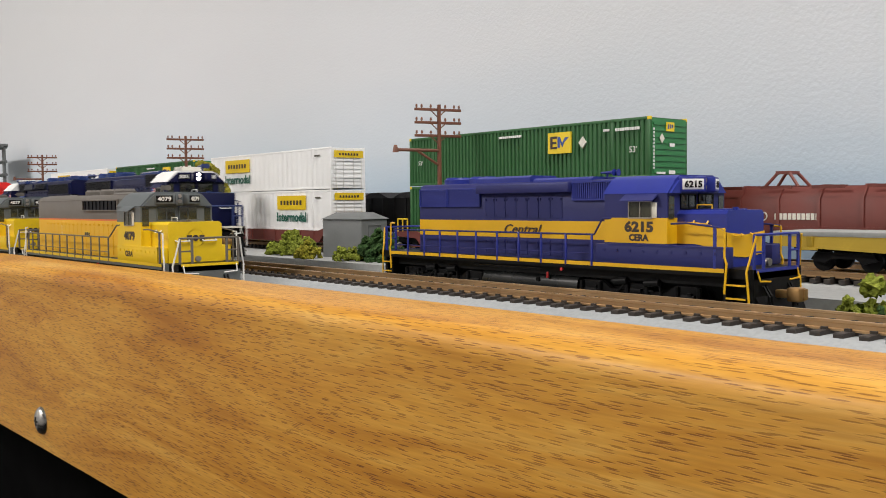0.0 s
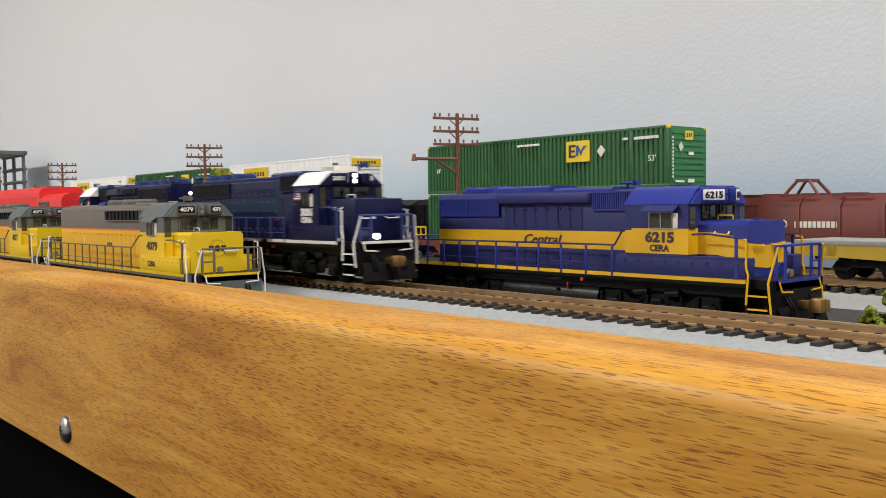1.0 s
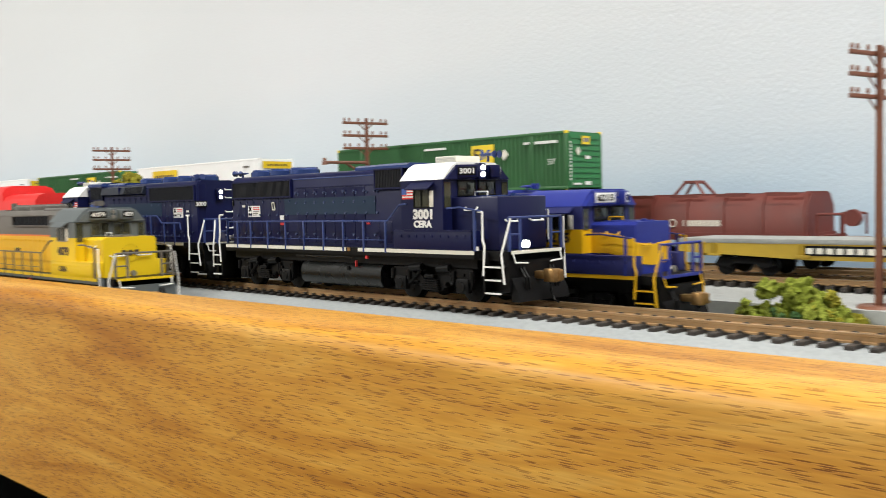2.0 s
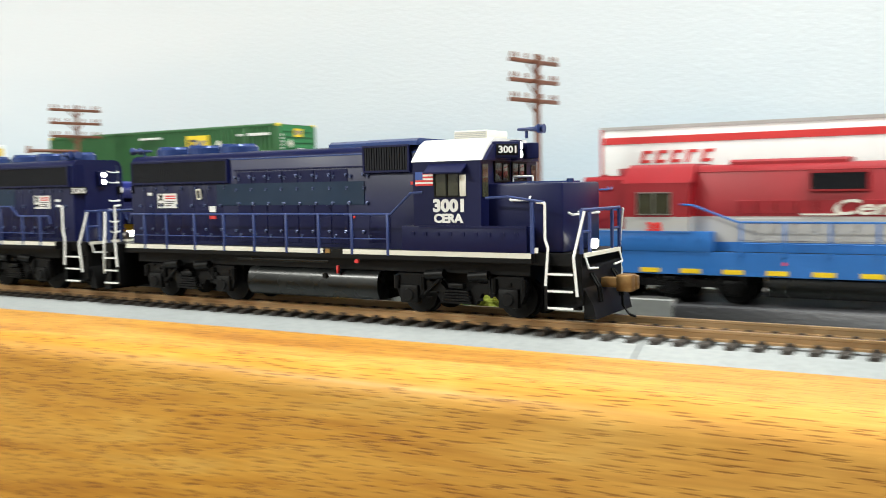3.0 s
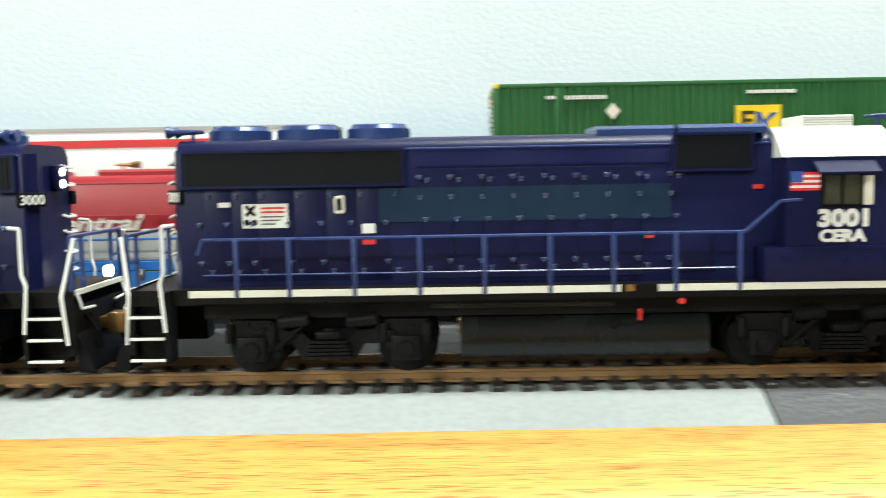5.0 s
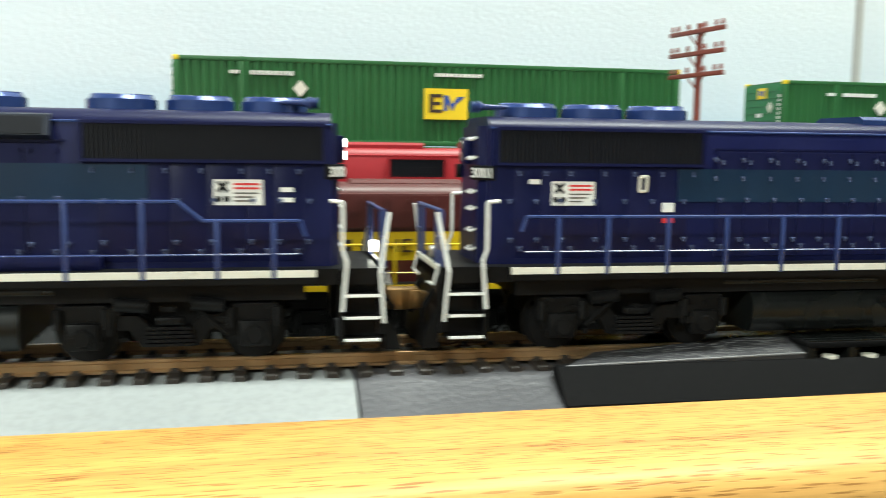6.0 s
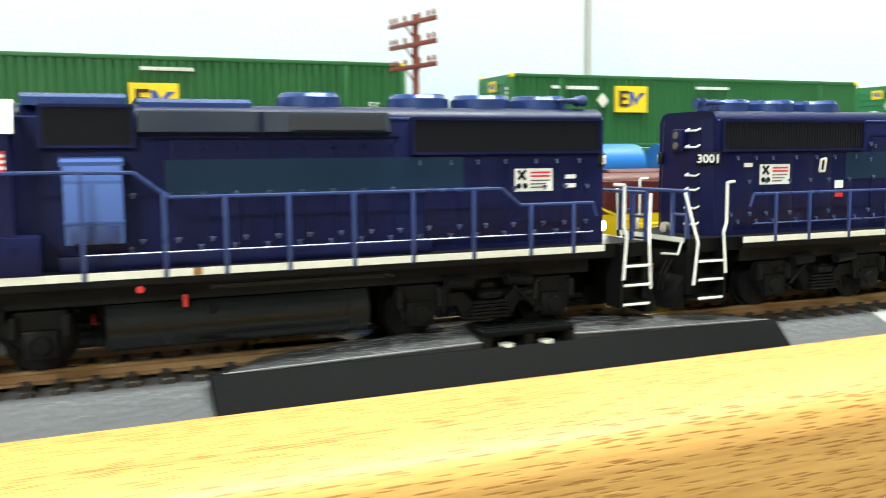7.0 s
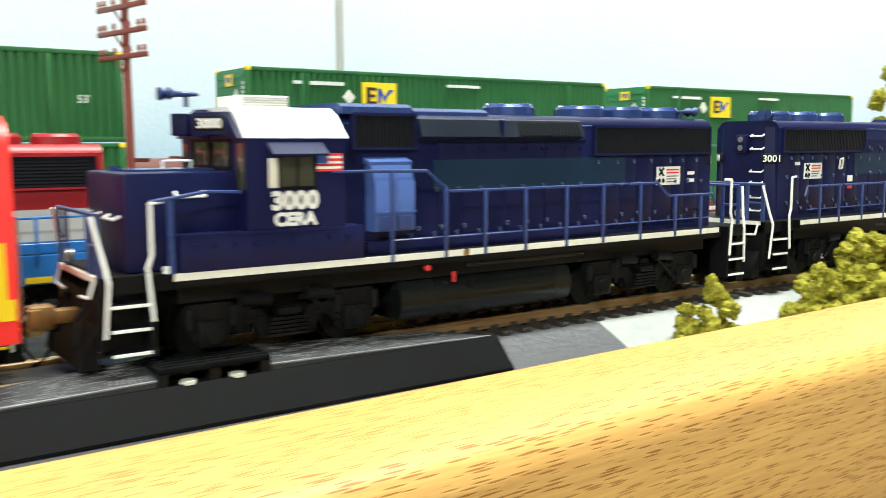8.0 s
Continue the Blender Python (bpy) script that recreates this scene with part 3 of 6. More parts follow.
    w0, w1, wz0, wz1 = s["window"]
    for k in (-1, 1):
        b_ = NEW()
        bx(b_, w0, w1, (cv - 0.6) * k, (cv + 0.12) * k, wz0, wz1)
        win = part("cab_window", b_, GLASS_DARK, t, "dark cab side window")
        b_ = NEW()
        for a, d, e, f in ((w0 - 0.4, w1 + 0.4, wz1, wz1 + 0.45), (w0 - 0.4, w1 + 0.4, wz0 - 0.45, wz0), (w0 - 0.4, w0, wz0, wz1), (w1, w1 + 0.4, wz0, wz1), ((w0 + w1) / 2 - 0.2, (w0 + w1) / 2 + 0.2, wz0, wz1)):
            bx(b_, a, d, cv * k, (cv + 0.4) * k, e, f)
        part("window_frame", b_, BLACK if c["roof"] is WHITE else STEEL, win)
        if s.get("shade", True):
            b_ = NEW()
            along_x(b_, [(cv * k, wz1 + 2.8), ((cv + 3.2) * k, wz1 + 0.6), ((cv + 3.2) * k, wz1 + 0.2), (cv * k, wz1 + 2.2)], w0 - 2.0, w1 + 2.6)
            part("sun_shade", b_, c["shade"], t)
            b_ = NEW()
            bx(b_, w1 + 0.5, w1 + 2.4, cv * k, (cv + 0.5) * k, wz0 - 0.2, wz1 - 0.2, 0.2)
            part("wind_deflector", b_, CREAM, t, "cream folded window shade")
        # front windows
        b_ = NEW()
        bx(b_, c1 - 0.1, c1 + 0.25, 13.6 * k, 16.7 * k, wz0 - 0.5, ez - 1.0)
        part("front_window", b_, GLASS_DARK, t)
        b_ = NEW()
        bx(b_, c1 - 0.1, c1 + 0.3, 0.9 * k, 9.6 * k, s["nose_top"] + 0.7, ez - 0.4, 0.1)
        wn = part("front_window", b_, GLASS_DARK, t)
        b_ = NEW()
        for a, d in ((s["nose_top"] + 0.4, s["nose_top"] + 0.9), (ez - 0.7, ez - 0.2)):
            bx(b_, c1, c1 + 0.5, 0.7 * k, 10 * k, a, d)
        for a in (0.7, 5.0, 9.6):
            bx(b_, c1, c1 + 0.5, a * k, (a + 0.4) * k, s["nose_top"] + 0.5, ez - 0.3)
        part("window_frame", b_, c["frames"], wn)
        # number boards, canted to each side
        ang = s.get("board_turn", 20)
        face = pose((c1 + s.get("board_x", 1.9)) * MM, s.get("board_v", 6.6) * k * MM, (rz - 3.3) * MM, 0, 0, ang if k > 0 else -ang)
        b_ = NEW()
        bw, bh = s.get("board", (3.6, 1.65))
        bx(b_, -3.6, -0.12, -bw - 0.9, bw + 0.9, -bh - 0.8, bh + 0.7, 0.4)
        nb = part("number_board", b_, c["brow"], t, "number board housing over the windshield")
        nb.matrix_basis = face
        b_ = NEW()
        bx(b_, -0.6, 0, -bw, bw, -bh, bh, 0.2)
        part("board_panel", b_, c["board"], nb, "lettered panel of the number board")
        if s["number"]:
            lettering("board_number", s["number"], c["board_text"], nb, bh * 1.3, 0.1, 0, 0, 90, width=bw * 1.62, bold=0.03)
    b_ = NEW()
    bx(b_, c1 + 0.8, c1 + 3.2, -1.9, 1.9, rz - 6.2, rz - 0.4, 0.4)
    hl = part("headlight_box", b_, c["brow"], t)
    for z in (rz - 2.0, rz - 4.4):
        b_ = NEW()
        cone(b_, (c1 + 3.1, 0, z), (c1 + 3.7, 0, z), 0.95, 0.95, 14)
        part("headlight", b_, HEADLIGHT if s["lit"] == 1 else STEEL, hl, "round headlight")
    # nose
    nt_ = s["nose_top"]
    nv = s.get("nose_v", 12.9)
    if c.get("nose_bands"):
        for z0, z1, mat in c["nose_bands"]:
            b_ = NEW()
            bx(b_, c1, n1, -nv, nv, z0, z1, 0.0)
            part("nose", b_, mat, t)
        b_ = NEW()
        z0 = c["nose_bands"][-1][1]
        along_x(b_, [(-nv, z0), (nv, z0), (nv, nt_ - 1.2), (nv - 1.2, nt_), (-nv + 1.2, nt_), (-nv, nt_ - 1.2)], c1, n1)
        part("nose", b_, c["nose_cap"], t)
    else:
        b_ = NEW()
        bx(b_, c1 - 1, n1, -nv, nv, 18.4, nt_, 0.7)
        part("nose", b_, c["nose"], t)
    b_ = NEW()
    bx(b_, c1 + 2, n1 - 3, -6, 6, nt_, nt_ + 0.4)
    rod(b_, (n1 - 2.6, -2, nt_), (n1 - 2.6, -2, nt_ + 1.0), 1.0, 10)
    part("nose_hatch", b_, c["fan"], t)
    b_ = NEW()
    for k in (-1, 1):
        wire(b_, [(c1 + 7, (nv + 0.1) * k, nt_ - 3.6), (c1 + 7, (nv + 1.0) * k, nt_ - 4.6), (c1 + 12.5, (nv + 1.0) * k, nt_ - 4.6), (c1 + 12.5, (nv + 0.1) * k, nt_ - 3.6)], 0.3)
        wire(b_, [(n1, nv * 0.75 * k, nt_ - 8), (n1 + 1.2, nv * 0.75 * k, nt_ - 8.6), (n1 + 1.2, nv * 0.25 * k, nt_ - 8.6), (n1, nv * 0.25 * k, nt_ - 8)], 0.3)
    wire(b_, [(c1 + 3, -4, nt_ + 0.3), (c1 + 3, -4, nt_ + 1.8), (c1 + 9, -4, nt_ + 1.8), (c1 + 9, -4, nt_ + 0.3)], 0.25)
    part("grab_iron", b_, c["grab"], t)
    # battery boxes under the cab
    for k in (-1, 1):
        b_ = NEW()
        bx(b_, s["sub0"], s["sub1"], 12 * k, 17.85 * k, 18.45, 25.4, 0.25)
        bx(b_, s["sub0"] + 6, s["sub1"], 17.0 * k, 18.05 * k, 24.9, 25.55)
        part("battery_box", b_, c["sub"], t)
        b_ = NEW()
        bx(b_, -0.5, 0.5, 17.8 * k, 18.15 * k, 22.8, 23.8)
        lm = mesh_of("latch", b_, c["sub"])
        for i in range(9):
            o = new("latch", lm)
            o.parent = t
            o.matrix_basis = pose((s["sub0"] + 4 + i * (s["sub1"] - s["sub0"] - 7) / 8) * MM, 0, 0)
    # platforms, steps, pilots
    for e, d in ((s["end1"], 1), (s["end0"], -1)):
        b_ = NEW()
        bx(b_, e - 1.6 * d, e, -14.5, 14.5, 5.0, 18.4)
        if d > 0 or c["roof"] is WHITE:
            along_y(b_, [(e, 1.6), (e + 3.4 * d, 1.6), (e + 2.6 * d, 5.0), (e, 9.5)], -13.5, 13.5)
        part("pilot", b_, c["pilot"], t, "black pilot plate" if c["pilot"] is BLACK else "")
        b_ = NEW()
        bx(b_, e - 0.4 * d, e + 0.2 * d, -13.5, 13.5, 17.4, 18.5)
        part("anticlimber", b_, c["trim"], t)
        for k in (-1, 1):
            b_ = NEW()
            bx(b_, e - 9.0 * d, e - 1.2 * d, 11.4 * k, 13.0 * k, 3.6, 18.3)
            bx(b_, e - 9.4 * d, e - 8.6 * d, 11.4 * k, 17.2 * k, 3.6, 18.3)
            st = part("stairwell", b_, c["steps"], t)
            for z in (4.2, 8.6, 13.0):
                b_ = NEW()
                bx(b_, e - 8.6 * d, e - 1.4 * d, 12.6 * k, 17.0 * k, z, z + 0.45)
                tr_ = part("step", b_, c["steps"], st)
                b_ = NEW()
                bx(b_, e - 8.5 * d, e - 1.5 * d, 16.95 * k, 17.35 * k, z - 0.05, z + 0.5)
                part("step_edge", b_, c["tread"], tr_, "pale step edge")
            b_ = NEW()
            u = e - 8.9 * d
            wire(b_, [(u, 17.6 * k, 12.4), (u, 17.6 * k, 10.2), (u + 0.8 * d, 17.6 * k, 20.0), (u, 17.6 * k, 22.2), (u, 17.6 * k, 31.6), (u - 2.4 * d, 17.2 * k, 31.8)][1:], 0.38, 8)
            part("corner_handrail", b_, c["end_rail"], t, "bent corner handrail")
            b_ = NEW()
            u = e - 0.6 * d
            wire(b_, [(u, 16.4 * k, 7.6), (u - 0.8 * d, 16.8 * k, 17.6), (u - 0.2 * d, 15.8 * k, 21.5), (u + 1.2 * d, 14.2 * k, 29.4)], 0.38, 8)
            wire(b_, [(u + 0.6 * d, 12.6 * k, 18.0), (u + 1.6 * d, 12.4 * k, 14.6), (u + 1.6 * d, 6.0 * k, 14.2)], 0.3, 6)
            part("corner_handrail", b_, c["end_rail"], t, "bent corner handrail")
        b_ = NEW()
        u = e - 0.4 * d
        for v in (-13.8, -8.2, 8.2, 13.8):
            bx(b_, u - 0.35, u + 0.35, v - 0.5, v + 0.5, 18.4, 29.6)
        wire(b_, [(u, -14, 29.6), (u, 14, 29.6)], 0.45, 6)
        wire(b_, [(u, -14, 24), (u, -8.2, 24)], 0.35, 6)
        wire(b_, [(u, 14, 24), (u, 8.2, 24)], 0.35, 6)
        part("end_railing", b_, c["post"], t)
        b_ = NEW()
        bx(b_, e, e + 4.5 * d, -1.7, 1.7, 8.6, 11.2, 0.3)
        bx(b_, e + 4.5 * d, e + 9.0 * d, -2.6, 2.2, 7.6, 12.2, 0.6)
        bx(b_, e + 7.0 * d, e + 9.4 * d, 0.2, 2.8, 8.0, 11.8, 0.4)
        part("coupler", b_, BRASS, t, "brass knuckle coupler")
        b_ = NEW()
        wire(b_, [(e + 5 * d, 0.8, 8.0), (e + 5.2 * d, 0.8, 4.0), (e + 7.2 * d, 0.5, 1.4), (e + 9.0 * d, 0.3, 0.9)], 0.35, 6)
        part("coupler_pin", b_, BLACK, t, "curved uncoupling pin")
        for v in (-9, -7.4, 6.5, 8.2):
            b_ = NEW()
            wire(b_, [(e, v, 13), (e + 2.2 * d, v, 9.5), (e + 2.6 * d, v + 0.3, 5.5)], 0.4, 6)
            part("air_hose", b_, BLACK, t)
        b_ = NEW()
        cone(b_, (e - 0.8 * d, -5.6, 20.6), (e + 0.5 * d, -5.6, 20.6), 1.3, 1.3, 14)
        part("ditch_light", b_, HEADLIGHT if s["lit"] == d else STEEL, t, "round ditch light")
    # side railings
    p = s["posts"]
    rail_line = s.get("rail_line") or [(2.0, 25.7), (3.0, 28.7), (p[-1] + 1.0, 28.7), (h1 - 1.0, 34.6), (h1 + 3.0, 34.8)]

    def post_top(x):
        for (xa, za), (xb, zb) in zip(rail_line, rail_line[1:]):
            if xa <= x <= xb:
                return za + (zb - za) * (x - xa) / max(xb - xa, 1e-6) + 0.2
        return 28.9

    for k in (-1, 1):
        b_ = NEW()
        wire(b_, [(x, 17.5 * k, z) for x, z in rail_line], 0.36, 6)
        wire(b_, [(3.0, 17.5 * k, 21.6), (p[-1], 17.5 * k, 21.6)], 0.18, 4)
        wire(b_, [(c1 + 1, 16.6 * k, 33.0), (c1 + 8, 17.3 * k, 33.3), (s["end1"] - 9, 17.5 * k, 31.8)], 0.35, 6)
        part("side_handrail", b_, c["rail"], t)
        for x in p:
            b_ = NEW()
            bx(b_, x - 0.42, x + 0.42, 17.35 * k, 17.95 * k, 16.9, post_top(x), 0.1)
            part("stanchion", b_, c["post"], t)
        b_ = NEW()
        x = s["end1"] - 12.5
        bx(b_, x - 0.5, x + 0.5, 17.3 * k, 17.9 * k, 18.4, 32)
        part("stanchion", b_, c["post"], t)
    # under the sill
    t0, t1 = s["tank"]
    b_ = NEW()
    side = [(15.9 - 2.6 * (1 - math.sin(a)), 7.7 + 4.5 * math.cos(a)) for a in (0.35, 0.7, 1.1, 1.57, 2.0, 2.4, 2.8)]
    along_x(b_, [(-v, z) for v, z in side] + [(v, z) for v, z in reversed(side)], t0, t1)
    part("fuel_tank", b_, BLACK_GLOSS, t, "satin black fuel tank")
    for k in (-1, 1):
        b_ = NEW()
        rod(b_, (t0 - 6, 12.6 * k, 14.3), (t0 + (t1 - t0) * 0.62, 12.6 * k, 14.3), 1.5, 14)
        part("air_tank", b_, BLACK_GLOSS, t)
        b_ = NEW()
        bx(b_, t0 + (t1 - t0) * 0.72 - 0.35, t0 + (t1 - t0) * 0.72 + 0.35, 15.4 * k, 16.3 * k, 11.0, 13.4, 0.15)
        part("fuel_cutoff", b_, SIGN_RED, t, "red emergency cutoff handle")
        b_ = NEW()
        cone(b_, (t0 + (t1 - t0) * 0.88, 16.6 * k, 15.0), (t0 + (t1 - t0) * 0.88, 17.6 * k, 15.0), 0.65, 0.65, 12)
        part("marker_lens", b_, SIGN_RED, t, "red round lens")
        b_ = NEW()
        cone(b_, (t0 + (t1 - t0) * 0.62, 15.2 * k, 10.2), (t0 + (t1 - t0) * 0.62, 16.2 * k, 10.2), 0.8, 0.8, 12)
        part("filler_cap", b_, BLACK, t)
    for cx in s["trucks"]:
        truck(t, cx, s["axles"], keyed, rng)
    b_ = bits(NEW(), rng, 22, t0 - 6, t1 + 6, 9, 13.5, 12.6, 15.4, 0.5, 1.8)
    bits(b_, rng, 22, t0 - 6, t1 + 6, -13.5, -9, 12.6, 15.4, 0.5, 1.8)
    tagged(part("piping", b_, BLACK, t), kind="stuff")
    # horns
    for x, v, z, d in s["horns"]:
        b_ = NEW()
        rod(b_, (x, v, z - 2.2), (x, v, z), 0.5, 8)
        for o, ln in ((-1.5, 5.5), (0, 6.5), (1.5, 5.0)):
            cone(b_, (x - 2 * d, v + o, z + 0.3), (x + (ln - 2.4) * d, v + o, z + 0.3), 0.35, 0.6, 10)
            cone(b_, (x + (ln - 2.4) * d, v + o, z + 0.3), (x + (ln - 1) * d, v + o, z + 0.3), 0.6, 1.35, 10)
        part("horn", b_, c["horn"], t, "cluster of air horns")
    # lettering on the cab sides
    for k in (-1, 1):
        turn = 0 if k < 0 else 180
        for words, z, hgt, wid, mat in s["texts"]:
            lettering("road_number", words, mat, t, hgt, s["text_x"], (cv + (0.05 if z > 25.4 else 0.4)) * k, z, turn, width=wid, bold=0.05)
    return t


def flag(t, x0, z0, k, w=5.8, h=3.6, v=17.55):
    b_ = NEW()
    for i in range(4):
        bx(b_, x0, x0 + w, v * k, (v + 0.12) * k, z0 + i * h / 3.5, z0 + i * h / 3.5 + h / 7)
    part("flag_stripe", b_, SIGN_RED, t, "red flag stripes")
    b_ = NEW()
    for i in range(3):
        bx(b_, x0, x0 + w, v * k, (v + 0.1) * k, z0 + (i + 0.5) * h / 3.5, z0 + (i + 0.5) * h / 3.5 + h / 7)
    part("flag_stripe", b_, WHITE, t, "white flag stripes")
    b_ = NEW()
    fx = x0 if k < 0 else x0 + w * 0.58
    bx(b_, fx, fx + w * 0.42, v * k, (v + 0.2) * k, z0 + h * 0.45, z0 + h + 0.2)
    part("flag_canton", b_, SIGN_BLUE, t)


def safety_sign(t, x0, k, v=11.5):
    """White plate with a crossed black mark and lines of small print."""
    z0, w, h = 30.6, 9.4, 5.0
    b_ = NEW()
    bx(b_, x0, x0 + w, v * k, (v + 0.25) * k, z0, z0 + h)
    p_ = part("safety_sign", b_, WHITE, t, "white safety sign with small print")
    a = x0 if k < 0 else x0 + w
    d = 1 if k < 0 else -1
    b_ = NEW()
    for q in ((0.8, 2.6, 2.6, 4.6), (2.6, 2.6, 0.8, 4.6)):
        rod(b_, (a + d * q[0], (v + 0.25) * k, z0 + q[1]), (a + d * q[2], (v + 0.25) * k, z0 + q[3]), 0.35, 4)
    for q in (0.9, 2.5):
        cone(b_, (a + d * q, (v + 0.2) * k, z0 + 1.2), (a + d * q, (v + 0.35) * k, z0 + 1.2), 0.65, 0.65, 8)
    part("emblem", b_, BLACK, p_)
    b_ = NEW()
    for i in range(2):
        bx(b_, a + d * 3.8, a + d * 8.8, (v + 0.2) * k, (v + 0.32) * k, z0 + 3.9 - i * 0.8, z0 + 4.3 - i * 0.8)
    part("print_line", b_, SIGN_RED, p_)
    b_ = NEW()
    for i in range(3):
        bx(b_, a + d * 3.8, a + d * (8.6 - i * 0.9), (v + 0.2) * k, (v + 0.32) * k, z0 + 2.2 - i * 0.75, z0 + 2.5 - i * 0.75)
    part("print_line", b_, ENGINE_GREY, p_)


def small_plates(t, k, lead, v=11.5):
    if not lead:
        for z in (31.2, 33.2):
            b_ = NEW()
            bx(b_, 4.0, 6.6, v * k, (v + 0.3) * k, z, z + 0.9)
            part("data_plate", b_, WHITE, t)
        return
    for x0, x1, z0, z1, mat in ((5.0, 7.4, 35.0, 36.0, WHITE), (34.5, 37.2, 29.2, 31.2, WHITE), (34.6, 37.2, 26.9, 28.0, SIGN_RED), (114.4, 116.4, 37.0, 37.9, SIGN_RED), (92.5, 94.3, 27.3, 28.0, SIGN_RED)):
        b_ = NEW()
        bx(b_, x0, x1, v * k, (v + 0.3) * k, z0, z1)
        part("data_plate", b_, mat, t)
    b_ = NEW()
    wire(b_, [(29.2, (v + 0.2) * k, 33.6), (29.2, (v + 0.6) * k, 36.6), (30.8, (v + 0.6) * k, 36.8), (30.8, (v + 0.2) * k, 33.6), (29.2, (v + 0.2) * k, 33.6)], 0.35, 6)
    part("drain_valve", b_, CREAM, t)


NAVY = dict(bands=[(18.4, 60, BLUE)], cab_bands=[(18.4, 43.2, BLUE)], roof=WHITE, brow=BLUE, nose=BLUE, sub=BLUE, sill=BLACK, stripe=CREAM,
            grille=GRILLE, grim=BLUE, fan=FAN_LIT_BLUE, frames=BLACK, board=BLACK, board_text=WHITE, pilot=BLACK, trim=CREAM, steps=BLACK, tread=WHITE,
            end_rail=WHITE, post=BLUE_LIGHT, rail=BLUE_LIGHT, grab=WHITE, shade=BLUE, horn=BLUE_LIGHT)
GP = dict(sill=155.1, hood0=-3.4, hood1=119.0, cab1=140.4, nose1=162.2, end0=-14, end1=168, top=48.8, eave=43.2, nose_top=36.9, seed=1,
          window=(126.3, 133.6, 33.8, 39.6), sub0=114.9, sub1=154.0, fans=(7.4, 22.2, 37.4), roof_boxes=[(83, 99, 50.4, 9.0), (99.3, 117, 50.3, 12.3)],
          grilles=[(-1.7, 43, 39.4, 46.0, 52, True), (98.6, 113.8, 41.3, 48.0, 17, True)], doors=[(19.6, 42.2, BLUE)], door0=47, door1=98,
          posts=(9.7, 20.3, 33.4, 46.5, 59.4, 72.5, 85.1, 97.4, 110.1), tank=(54.5, 104.7), trucks=(27.5, 131.5), axles=(-15.8, 15.8),
          horns=[(145, 1.5, 51.6, 1), (-1.0, -7.0, 50.4, -1)], texts=[("3001", 31.1, 3.7, 9.8, WHITE), ("CERA", 27.6, 2.6, 9.3, WHITE)], text_x=130.3, number="3001", lit=1, board_turn=42, board_x=3.8, board_v=8.9, board=(3.2, 1.55),
          stripes=[(0, 86.5), (94.0, 155.1)])
MAIN = pose(0, 0.0083, 0.0048)


b_ = NEW()
bx(b_, -0.55, 0.55, -0.5, 0.1, -0.32, 0.32, 0.14)
bx(b_, -0.2, 0.2, -0.62, 0.1, -0.7, -0.3, 0.08)
LATCH = mesh_of("latch", b_, LATCH_GLINT)
b_ = NEW()
rod(b_, (0, -0.3, -0.5), (0, -0.3, 0.5), 0.3, 8)
bx(b_, -0.6, 0.6, -0.2, 0.1, 0.1, 0.5, 0.06)
HINGE = mesh_of("latch", b_, LATCH_GLINT)


